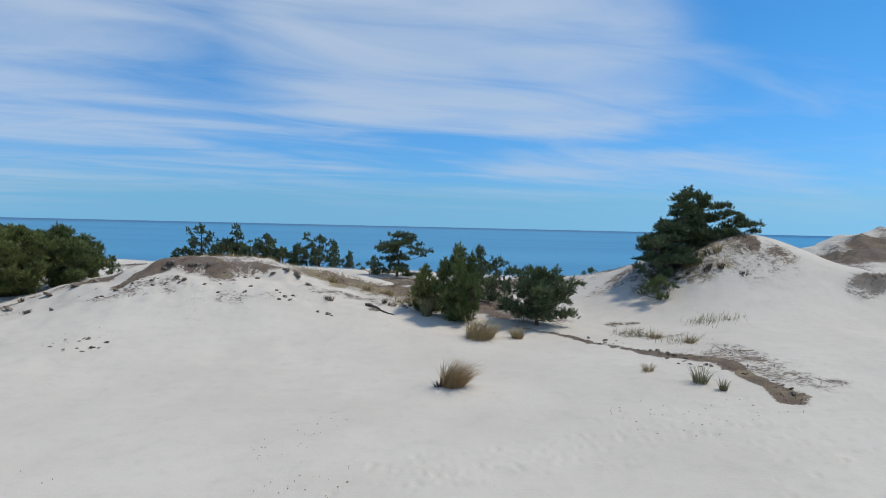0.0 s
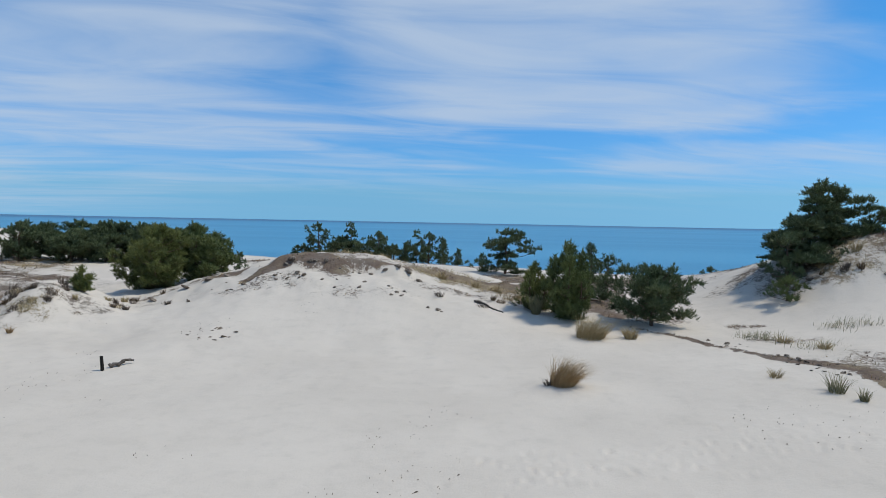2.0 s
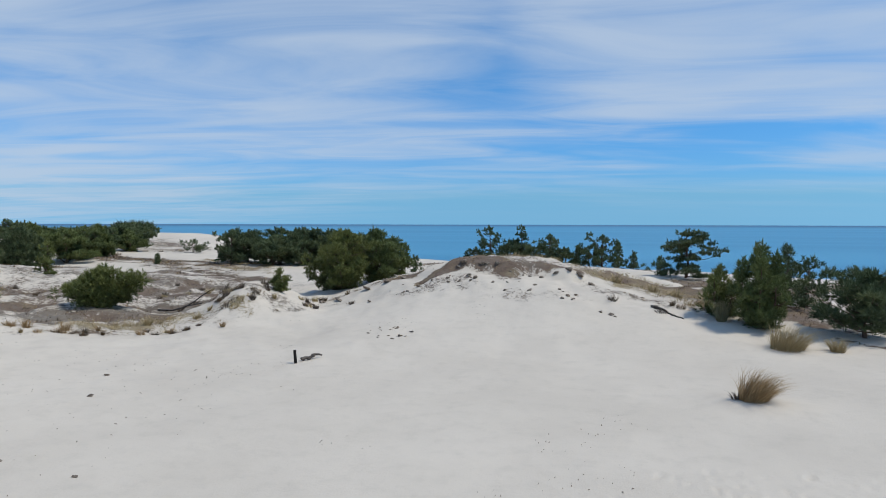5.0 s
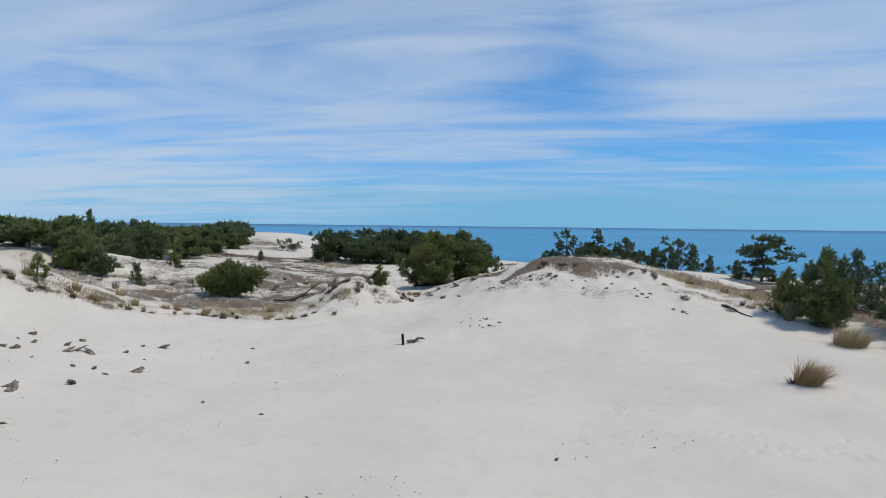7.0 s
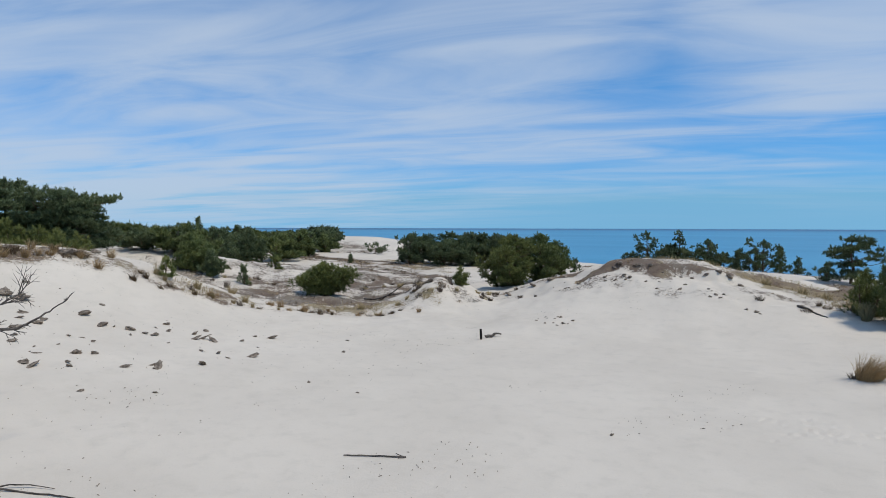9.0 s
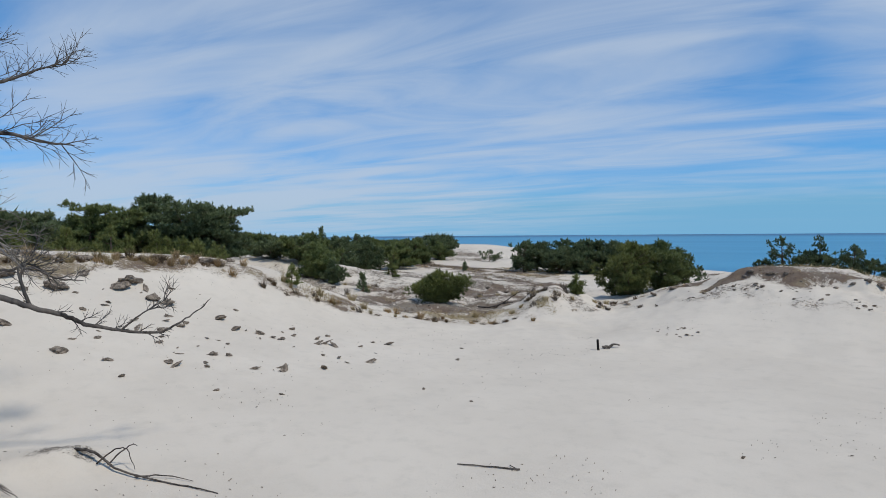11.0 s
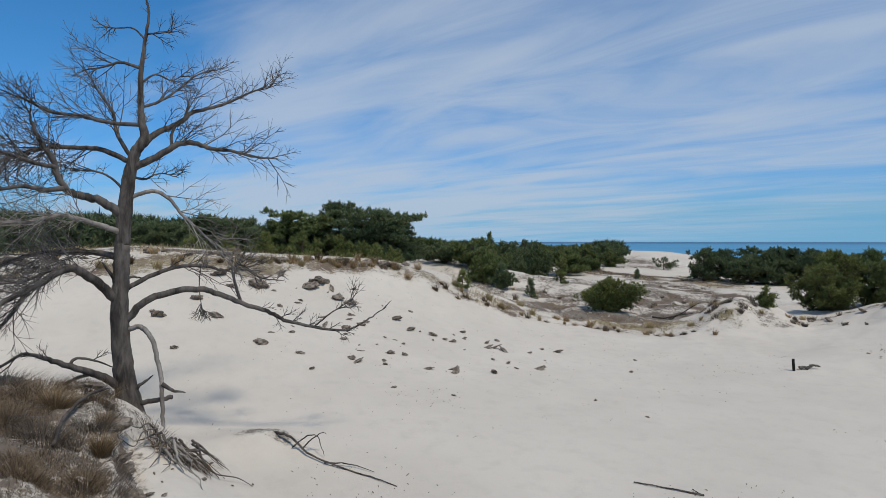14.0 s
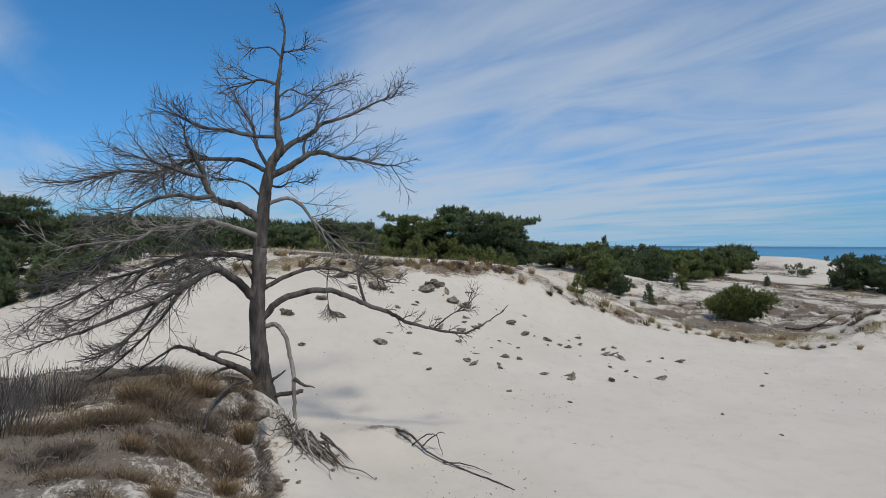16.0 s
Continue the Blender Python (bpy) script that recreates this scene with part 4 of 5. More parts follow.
tuft(3.5, 13.9, 0.5, 0.34, 200, GREENISH, 5, "greenish grass tuft on the sand by the dark strip")
tuft(3.72, 13.5, 0.25, 0.22, 120, GREENISH, 6, "tiny greenish grass tuft on the sand")
tuft(2.9, 14.8, 0.4, 0.2, 120, STRAW, 7, "sparse straw-coloured tuft on the sand")
meadow("marram_grass", [(6.15, 19.1, 0.75, 0.25), (4.0, 18.5, 0.5, 0.4), (4.6, 17.4, 0.4, 0.4), (8.2, 20.6, 0.8, 0.12)], 900, 0.20, GREENISH, 8, "sparse green-grey marram grass on the dune slope", width=0.004, clump=0.2)
meadow("marram_grass", [(7.4, 22.4, 1.1, 0.9), (-3.4, 23.2, 1.9, 0.8), (-1.8, 22.0, 1.2, 0.7), (-6.6, 23.6, 2.4, 0.6), (-5.4, 25.5, 2.5, 1.0)], 3200, 0.14, STRAW, 9, "short straw-coloured grass on the dune tops", width=0.006)
meadow("marram_grass", [(-16.8, 13.4, 0.9, 0.9), (-16.3, 14.8, 0.9, 0.7), (-15.4, 16.0, 1.1, 0.7), (-14.0, 16.8, 0.9, 0.5), (-18.0, 10.6, 0.6, 1.0), (-17.4, 12.0, 0.6, 1.0), (-19.0, 8.8, 0.5, 0.7)], 3000, 0.15, STRAW, 10, "fringe of straw-coloured grass at the foot of the dune", width=0.005, clump=0.2)
meadow("marram_grass", [(-20.0, -3.0, 0.6, 3.0), (-19.7, 3.0, 0.6, 3.0), (-19.6, 7.0, 0.6, 1.5), (-22.0, 0.0, 1.2, 5.0)], 3600, 0.14, STRAW, 11, "dry grass along the crest of the white dune", width=0.006, clump=0.25)
meadow("heath", [(-7.4, -1.8, 2.2, 1.8), (-5.6, -1.0, 2.0, 1.0), (-8.4, -0.7, 0.9, 0.8)], 22000, 0.05, TWIGS, 12, "dead grey heath on the mound by the tree", width=0.0022, clump=0.10)
meadow("heath", [(-7.7, -0.9, 1.2, 0.7), (-7.6, -1.8, 1.4, 0.8), (-5.4, -0.4, 1.6, 0.5)], 14000, 0.07, HEATHER, 14, "low brown heath on the mound by the tree", width=0.0022, clump=0.09)
meadow("heath", [(-22.0, 17.0, 2.0, 1.1), (-21.5, 22.5, 2.6, 2.2), (-13.0, 33.5, 3.0, 1.6), (-7.4, 22.5, 2.0, 0.6), (12.6, 20.8, 1.2, 1.0), (22.5, 36.0, 4.5, 2.5), (0.9, 22.2, 1.4, 1.8), (-18.0, 16.0, 1.5, 1.2)], 5000, 0.055, TWIGS, 13, "low dead heath on the dunes", width=0.006, clump=0.2)


def scrub():
    """Dead stems and mats of heath, lying thick where the litter is thick: three tones."""
    rng = np.random.default_rng(99)
    n = 150000
    x = np.concatenate([rng.uniform(-36, 14, n), rng.uniform(-11, -3, n // 4), rng.uniform(-24, -18, n // 8)])
    y = np.concatenate([rng.uniform(8, 39, n), rng.uniform(-5, 1.0, n // 4), rng.uniform(-7, 9, n // 8)])
    thick, tone = litter(x, y)
    thick = thick + 0.5 * rough(x, y, 0.5, 51, 3)
    keep = rng.random(len(x)) < np.clip((thick - 0.35) * 1.3, 0, 0.8)
    x, y, tone = x[keep], y[keep], tone[keep] + rng.normal(0, 0.25, keep.sum())
    far = np.hypot(x, y)
    for name, mat, low, high, label in (("heath", TWIGS, -9, 0.5, "dead grey-brown heath stems on the sand"), ("dry_grass", RUSSET, 0.5, 0.75, "russet dry grass stems on the sand"), ("dry_grass", STRAW, 0.75, 9, "pale dry grass stems on the sand")):
        pick = (tone >= low) & (tone < high)
        px, py, d = np.repeat(x[pick], 3), np.repeat(y[pick], 3), np.repeat(far[pick], 3)
        px, py = px + rng.normal(0, 0.03, len(px)), py + rng.normal(0, 0.03, len(py))
        spots = np.stack([px, py, ground_z(px, py) - 0.01], 1)
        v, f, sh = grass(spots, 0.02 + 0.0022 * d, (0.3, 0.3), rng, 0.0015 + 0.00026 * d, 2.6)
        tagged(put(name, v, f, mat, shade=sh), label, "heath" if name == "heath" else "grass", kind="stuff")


scrub()

# ---- the dead tree ----
BRANCHES = []


def branch(kind, r0, r1, *points):
    """A branch of the dead tree: points are along the crown, up and into the depth."""
    BRANCHES.append((kind, r0, r1, points))


branch("trunk", 0.175, 0.007, (-0.01, -0.08, 0), (-0.08, 0.39, 0), (-0.14, 0.88, 0), (-0.17, 1.31, 0), (-0.17, 1.76, 0), (-0.15, 2.07, 0), (-0.14, 2.39, 0), (-0.13, 2.59, 0), (-0.07, 3.23, 0), (-0, 3.61, 0), (0.07, 3.76, 0), (0.14, 3.92, 0), (0.1, 4.16, 0), (0.1, 4.7, 0), (0.16, 5.25, 0), (0.2, 5.58, 0), (0.14, 5.84, 0), (0.07, 6, 0))
branch("limb", 0.046, 0.006, (0.12, 3.79, 0), (0.28, 3.97, 0.08), (0.56, 4.14, 0.17), (0.79, 4.34, 0.25), (1.19, 4.5, 0.33), (1.56, 4.72, 0.42), (1.97, 4.92, 0.5))
branch("limb", 0.05, 0.006, (0.01, 3.48, 0), (0.28, 3.63, -0.07), (0.51, 3.79, -0.14), (0.71, 3.84, -0.21), (0.94, 3.76, -0.29), (1.2, 3.74, -0.36), (1.52, 3.67, -0.43), (1.81, 3.65, -0.5))
branch("stub", 0.022, 0.014, (0.47, 3.78, -0.12), (0.47, 3.95, -0.08), (0.53, 4.1, -0.05))
branch("pale", 0.03, 0.007, (-0.05, 3.08, 0), (0.23, 3.17, -0.08), (0.43, 3.07, -0.17), (0.58, 2.86, -0.25), (0.79, 2.64, -0.33), (0.93, 2.49, -0.42), (1.08, 2.29, -0.5))
branch("limb", 0.034, 0.008, (-0.08, 1.87, 0), (0.24, 2.04, 0.08), (0.57, 2.14, 0.17), (0.91, 2.14, 0.25), (1.21, 2.07, 0.33), (1.45, 2.14, 0.42), (1.71, 1.99, 0.5))
branch("low", 0.050, 0.006, (-0.11, 1.42, 0), (0.13, 1.69, -0.08), (0.54, 1.83, -0.16), (0.86, 1.83, -0.25), (1.11, 1.75, -0.33), (1.36, 1.63, -0.41), (1.71, 1.5, -0.49), (1.87, 1.4, -0.57), (2.24, 1.3, -0.65), (2.7, 1.22, -0.74), (2.98, 1.35, -0.82), (3.27, 1.55, -0.9))
branch("twigs", 0.014, 0.004, (2.3, 1.29, -0.6), (2.55, 1.49, -0.65), (2.85, 1.66, -0.7))
branch("twigs", 0.024, 0.005, (1.33, 1.63, -0.36), (1.27, 1.84, -0.35), (1.24, 2.04, -0.34), (1.36, 2.13, -0.32), (1.62, 1.98, -0.31), (1.93, 1.93, -0.3))
branch("hang", 0.009, 0.004, (0.89, 2.14, 0.35), (0.86, 1.89, 0.35), (0.88, 1.63, 0.35), (0.92, 1.41, 0.35))
branch("bare", 0.036, 0.022, (-0.1, 1.3, 0), (0.04, 1.36, -0.09), (0.13, 1.32, -0.18), (0.23, 1.12, -0.27), (0.3, 0.76, -0.35), (0.31, 0.56, -0.44), (0.32, 0.16, -0.53), (0.34, -0.35, -0.62))
branch("stub", 0.03, 0.006, (0.31, 0.64, -0.45), (0.45, 0.54, -0.47), (0.6, 0.51, -0.5))
branch("stub", 0.036, 0.03, (-0.03, 0.31, 0), (0.11, 0.34, -0.08), (0.29, 0.37, -0.17), (0.45, 0.41, -0.25))
branch("stub", 0.04, 0.006, (-0.05, 0.45, 0), (0.04, 0.55, -0.05), (0.22, 0.69, -0.1))
branch("low", 0.062, 0.016, (-0.11, 0.5, 0), (-0.28, 0.66, -0.1), (-0.47, 0.8, -0.2), (-0.76, 0.94, -0.3), (-0.98, 1.07, -0.4), (-1.2, 1.17, -0.5))
branch("twigs", 0.018, 0.004, (-1.2, 1.17, -0.5), (-1.41, 1.04, -0.57), (-1.61, 0.92, -0.65), (-1.93, 0.77, -0.73), (-2.24, 0.49, -0.8))
branch("low", 0.022, 0.006, (-0.76, 0.92, -0.2), (-0.66, 1.01, -0.17), (-0.45, 0.95, -0.13), (-0.24, 0.84, -0.1))
branch("low", 0.026, 0.01, (-0.47, 0.79, -0.12), (-0.64, 0.77, -0.18), (-0.77, 0.72, -0.24), (-0.92, 0.68, -0.3))
branch("limb", 0.064, 0.006, (-0.18, 1.68, 0), (-0.38, 1.92, -0.14), (-0.57, 2.09, -0.29), (-0.71, 2.17, -0.43), (-0.88, 2.1, -0.58), (-1.1, 1.94, -0.72), (-1.38, 1.8, -0.87), (-1.77, 1.63, -1.01), (-2.24, 1.45, -1.16), (-2.57, 1.35, -1.3))
branch("twigs", 0.024, 0.005, (-0.71, 2.17, -0.3), (-0.85, 2.15, -0.33), (-0.99, 2.12, -0.37), (-1.17, 2.03, -0.4), (-1.48, 1.98, -0.43), (-1.83, 1.83, -0.47), (-2.13, 1.76, -0.5))
branch("limb", 0.046, 0.006, (-0.15, 2.22, 0), (-0.25, 2.3, 0.1), (-0.48, 2.35, 0.2), (-0.89, 2.36, 0.3), (-1.2, 2.32, 0.4), (-1.7, 2.14, 0.5), (-2.19, 1.98, 0.6), (-2.67, 1.73, 0.7), (-3.15, 1.52, 0.8))
branch("limb", 0.062, 0.008, (-0.14, 2.85, 0), (-0.39, 3.03, -0.06), (-0.68, 3.1, -0.11), (-0.83, 3.24, -0.17), (-0.89, 3.49, -0.23), (-1, 3.68, -0.29), (-1.09, 3.87, -0.34), (-1.13, 4.06, -0.4))
branch("limb", 0.034, 0.006, (-0.75, 3.16, -0.3), (-0.99, 3.12, -0.4), (-1.21, 3.15, -0.5), (-1.55, 3.04, -0.6), (-1.82, 2.84, -0.7), (-2.13, 2.7, -0.8))
branch("limb", 0.03, 0.006, (-0.86, 3.41, -0.35), (-1.04, 3.43, -0.41), (-1.32, 3.52, -0.47), (-1.63, 3.61, -0.54), (-1.94, 3.64, -0.6))
branch("limb", 0.038, 0.006, (-0.03, 3.56, 0), (-0.39, 3.71, 0.1), (-0.69, 3.73, 0.2), (-1.1, 3.7, 0.3), (-1.55, 3.53, 0.4), (-2.03, 3.54, 0.5), (-2.56, 3.39, 0.6), (-3.04, 3.36, 0.7))
branch("pale", 0.042, 0.006, (-0.13, 2.59, 0), (-0.26, 2.66, -0.1), (-0.48, 2.73, -0.2), (-0.72, 2.8, -0.3), (-0.85, 2.82, -0.4), (-1.12, 2.72, -0.5), (-1.42, 2.71, -0.6), (-1.66, 2.56, -0.7), (-2.13, 2.51, -0.8), (-2.57, 2.41, -0.9))
branch("limb", 0.03, 0.006, (-0.01, 3.59, 0), (-0.19, 3.94, 0.1), (-0.24, 4.23, 0.2), (-0.4, 4.5, 0.3), (-0.5, 4.63, 0.4))
branch("limb", 0.03, 0.006, (0.09, 4.06, 0), (-0.24, 4.04, -0.1), (-0.59, 4.08, -0.2), (-0.91, 4.09, -0.3), (-1.18, 4.2, -0.4), (-1.44, 4.28, -0.5))
branch("limb", 0.024, 0.005, (0.1, 4.82, 0), (-0.14, 4.89, 0.1), (-0.4, 4.81, 0.2), (-0.6, 4.78, 0.3))
branch("twigs", 0.014, 0.004, (0.16, 5.21, 0), (0.01, 5.36, 0.07), (-0.2, 5.35, 0.13), (-0.35, 5.38, 0.2))
branch("twigs", 0.014, 0.004, (0.17, 5.29, 0), (0.31, 5.29, -0.1), (0.54, 5.32, -0.2))
branch("twigs", 0.016, 0.004, (0.1, 4.62, 0), (0.28, 4.78, 0.1), (0.49, 4.75, 0.2), (0.66, 4.86, 0.3))
branch("limb", 0.022, 0.005, (0.11, 4.3, 0), (0.32, 4.41, 0.1), (0.57, 4.62, 0.2), (0.83, 4.88, 0.3), (1.09, 5.01, 0.4))
branch("twigs", 0.018, 0.004, (-0.03, 3.38, 0), (0.13, 3.34, 0.1), (0.34, 3.44, 0.2), (0.59, 3.4, 0.3))
branch("twigs", 0.02, 0.005, (-0.09, 3.16, 0), (-0.29, 3.36, 0.1), (-0.52, 3.44, 0.2), (-0.75, 3.43, 0.3))
branch("stub", 0.03, 0.01, (-0.18, 1.92, 0), (-0.28, 2.08, -0.07), (-0.37, 2.23, -0.15))
branch("stub", 0.026, 0.006, (-0.15, 1.96, 0), (-0.01, 2.02, 0.1), (0.15, 1.97, 0.2))

branch("twigs", 0.022, 0.004, (-1.11, 1.93, -0.6), (-1.34, 1.58, -0.7), (-1.62, 1.26, -0.8), (-1.94, 0.97, -0.9), (-2.28, 0.76, -1))
branch("twigs", 0.02, 0.004, (-1.39, 1.79, -0.75), (-1.66, 1.39, -0.9), (-1.96, 1.18, -1.05), (-2.32, 1.13, -1.2))
branch("twigs", 0.02, 0.004, (-1.68, 2.14, 0.4), (-2.03, 1.77, 0.33), (-2.36, 1.5, 0.27), (-2.73, 1.34, 0.2))
branch("twigs", 0.018, 0.004, (-1.66, 2.56, -0.65), (-1.97, 2.36, -0.7), (-2.26, 2.19, -0.75), (-2.65, 2.07, -0.8))
# kind: where its twigs begin, how many, how long
TWIGGY = {"trunk": (0.66, 0.30, 0.34), "limb": (0.16, 0.85, 0.95), "pale": (0.22, 0.8, 0.85), "bare": (0.8, 0.05, 0.15), "stub": (0.7, 0.15, 0.16), "low": (0.45, 0.35, 0.40), "twigs": (0.10, 0.8, 0.60), "hang": (0.75, 1.8, 0.34)}


def dead_tree(x, y, z):
    rnd = random.Random(5)
    top = root("dead_tree", x, y, z - 0.05, "bare dead pine with weathered grey branches on a sand mound", "tree")
    place = lambda p: Vector((-p[2], p[0], p[1] + 0.05))
    for n, (kind, r0, r1, points) in enumerate(BRANCHES):
        line = smooth_line([tuple(place(p)) for p in points], 6)
        kink = 0.004 if n == 0 else 0.10 * r0
        line = [Vector(q) + Vector((rnd.gauss(0, kink), rnd.gauss(0, kink), rnd.gauss(0, kink))) * min(1, i) for i, q in enumerate(line)]
        ring = None
        if n == 0:
            tall = [0, 0.25, 0.6, 1.2, 2.2, 3.4, 3.9, 4.3, 5.2, 6.1]
            thick = [0.20, 0.175, 0.14, 0.118, 0.102, 0.086, 0.062, 0.042, 0.024, 0.006]
            ring = [float(np.interp(p.z, tall, thick)) for p in line]
        piece = put("trunk" if n == 0 else "limb", *tube(line, r0, r1, 14 if n == 0 else 8, 0.8, 0.03 if n == 0 else 0.08, rnd, ring), GREYWOOD if kind in ("pale", "bare") else DEADWOOD, top, smooth=True)
        begin, rate, reach = TWIGGY[kind]
        left, sweep = points[-1][0] < -1.5, points[-1][0] < -2.6
        heap = Heap()

        def grow(p, d, length, r, level):
            """A slender sweeping shoot with shoots to either side of it."""
            n_steps = 5
            pts, way = [p.copy()], d.copy()
            for _ in range(n_steps):
                way = (way + Vector((rnd.gauss(0, 0.10), rnd.gauss(0, 0.10), rnd.gauss(0, 0.10) + 0.035))).normalized()
                pts.append(pts[-1] + way * (length / n_steps))
            heap.add(tube(pts, r, 0.0016, 4 if level == 0 else 3))
            if level < 2 and length > 0.12:
                side = way.cross(Vector((rnd.gauss(0, 0.5) + 1.0, rnd.gauss(0, 0.4), rnd.gauss(0, 0.4)))).normalized()
                for c in range(4 if level == 0 else 2):
                    k = 1 + c
                    nd = ((pts[k + 1] - pts[k]).normalized() + side * (0.75 if c % 2 else -0.75) * rnd.uniform(0.6, 1.2)).normalized()
                    grow(pts[k], nd, length * (0.66 - 0.09 * c) * rnd.uniform(0.7, 1.1), max(0.0034, r * 0.64), level + 1)

        m = len(line)
        total = sum((line[i + 1] - line[i]).length for i in range(m - 1))
        for c in range(int(total * (20 if sweep else 13 if left else 9) * rate) + (1 if kind in ("limb", "pale", "twigs") else 0)):
            u = begin + (1 - begin) * rnd.random()
            i = min(m - 2, int(u * (m - 1)))
            d = (line[i + 1] - line[i]).normalized()
            way = (d * 1.0 + Vector((rnd.gauss(0, 0.45), rnd.gauss(-0.12 if left else 0, 0.3), rnd.gauss(-0.20 if sweep else 0.10, 0.40)))).normalized() if kind != "hang" else Vector((rnd.gauss(0, 0.5), rnd.gauss(0, 0.5), -1)).normalized()
            grow(line[i], way, reach * (1.35 if sweep else 1.0) * rnd.uniform(0.4, 1.0) * (1.15 - 0.45 * u), 0.0084, 0)
        if heap.v:
            tagged(put("twig_spray", heap.v, heap.f, GREYWOOD if kind == "pale" else TWIGWOOD, piece), kind="stuff")
    return top


dead_tree(-9.5, 0.2, 0.516)

# ---- turf, clods and drift ----


def clod(name, x, y, size, flat, seed, mat, label, category="clod", group="", sink=0.3, long=1.0, turn=None):
    """A lump of root-bound turf or sand, lying on the ground."""
    rnd = random.Random(seed)
    bm = bmesh.new()
    bmesh.ops.create_icosphere(bm, subdivisions=3, radius=1.0)
    off = Vector((rnd.uniform(-50, 50), rnd.uniform(-50, 50), rnd.uniform(-50, 50)))
    for v in bm.verts:
        n = noise.noise(v.co * 1.2 + off) * 0.7 + noise.noise(v.co * 3.0 + off) * 0.35 + noise.noise(v.co * 7 + off) * 0.14
        v.co = v.co * (1 + n)
        v.co = Vector((v.co.x * size * 0.5 * long, v.co.y * size * 0.5, v.co.z * size * 0.5 * flat))
    me = bpy.data.meshes.new(name)
    bm.to_mesh(me)
    bm.free()
    me.materials.append(mat)
    ob = new(name, me)
    ob.matrix_world = pose(x, y, at(x, y) + size * 0.5 * flat * (1 - 2 * sink), rnd.uniform(-25, 25), rnd.uniform(-25, 25), rnd.uniform(0, 360) if turn is None else turn)
    return tagged(ob, label, category, group)


for k, (x, y, s) in enumerate([(-17.65, 5.12, 0.46), (-17.3, 4.75, 0.42), (-16.7, 5.38, 0.36), (-16.45, 5.6, 0.32), (-17.6, 2.4, 0.34), (-17.0, 3.3, 0.46), (-18.0, 4.1, 0.3), (-13.7, 2.7, 0.24), (-15.2, 2.0, 0.28), (-16.2, 1.7, 0.26), (-13.7, 1.0, 0.16), (-15.4, 0.8, 0.3), (-16.9, 2.6, 0.24), (-14.9, 6.7, 0.22)]):
    clod("turf_clod", x, y, s * 0.9, 0.52, 200 + k, TURF, "brown root-bound turf clod lying on the white slope", group="turf clods on the slope", long=1.2)
for k, (x, y, s) in enumerate([(-15.6, 0.7, 0.14), (-13.1, 3.4, 0.14), (-14.3, 3.5, 0.14), (-14.7, 4.9, 0.22), (-15.0, 5.4, 0.2), (-15.6, 6.6, 0.26), (-12.8, 4.4, 0.15), (-12.3, 3.4, 0.11), (-13.1, 5.4, 0.2), (-14.1, 7.5, 0.16), (-14.1, 8.5, 0.15), (-15.2, 5.6, 0.16), (-13.0, 5.7, 0.14), (-14.6, 7.2, 0.18), (-13.6, 8.2, 0.12), (-14.4, 8.0, 0.13), (-15.0, 8.3, 0.15), (-12.4, 5.0, 0.1), (-14.0, 4.6, 0.15), (-14.4, 9.0, 0.12), (-13.2, 9.2, 0.12), (-10.9, 10.4, 0.1), (-11.0, 4.6, 0.1), (-10.3, 5.5, 0.08), (-13.6, 9.9, 0.1), (-12.0, 11.6, 0.08), (-9.2, 7.9, 0.07), (-8.0, 8.0, 0.06), (-3.5, 8.6, 0.06), (-16.2, 7.3, 0.13), (-15.9, 3.6, 0.15)]):
    clod("turf_crumb", x, y, s * 0.85, 0.5, 240 + k, TURF, "small brown crumb of turf on the sand", group="turf crumbs on the sand", long=1.3)
for k in range(46):
    rnd = random.Random(900 + k)
    x = rnd.uniform(-17.4, -11.5)
    y = rnd.uniform(1.0, 6.0) + (x + 17.4) * 0.75 + rnd.gauss(0, 0.8)
    clod("turf_crumb", x, y, 0.04 + 0.10 * rnd.random() ** 2, 0.4, 900 + k, TURF, "flat brown crumb of turf scattered on the white slope", group="turf crumbs on the slope", long=rnd.uniform(1.2, 3.4))
# crumbs along the dark strip of old turf
for k in range(46):
    rnd = random.Random(1300 + k)
    u = rnd.random()
    x, y = 2.6 + 2.3 * u ** 0.8 + rnd.gauss(0, 0.22), 18.3 - 5.4 * u + rnd.gauss(0, 0.15)
    clod("turf_crumb", x, y, 0.03 + 0.06 * rnd.random() ** 2, 0.45, 1300 + k, TURF, "small brown crumb of old turf beside the dark strip", group="crumbs along the dark strip", long=1.4)
# the worn turf edge on top of the middle dune, and crumbs fallen from it
for k in range(13):
    u = (k + 0.8 * random.Random(k).random()) / 13
    x, y = -9.0 + 4.4 * u, 21.35 + 0.85 * u + 0.15 * math.sin(9 * u)
    clod("turf_block", x, y, 0.12 + 0.05 * math.sin(7 * k), 0.7, 300 + k, TURF, "grey-brown block of turf hanging at the dune edge", "turf", "turf edge of the middle dune", sink=0.38, long=1.25, turn=8 + 20 * math.sin(k))
for k in range(48):
    rnd = random.Random(400 + k)
    u = rnd.random()
    x, y = -11.2 + 7.6 * u, 20.6 - 0.9 * rnd.random() ** 1.3 + 0.8 * math.sin(3.1 * u) - 0.3
    clod("turf_crumb", x, y, 0.04 + 0.09 * rnd.random() ** 2, 0.6, 4000 + k, TURF, "small brown crumb of turf fallen down the dune", group="crumbs below the turf edge", long=1.3)
for k, (x, y, s) in enumerate([(-12.3, 20.1, 0.2), (-11.6, 20.7, 0.24), (-11.1, 21.1, 0.22), (-12.7, 19.8, 0.16), (-10.6, 21.4, 0.2)]):
    clod("turf_block", x, y, s, 0.4, 450 + k, TURF, "brown patch of worn turf on the dune shoulder", "turf", "turf on the dune shoulders", long=1.5)
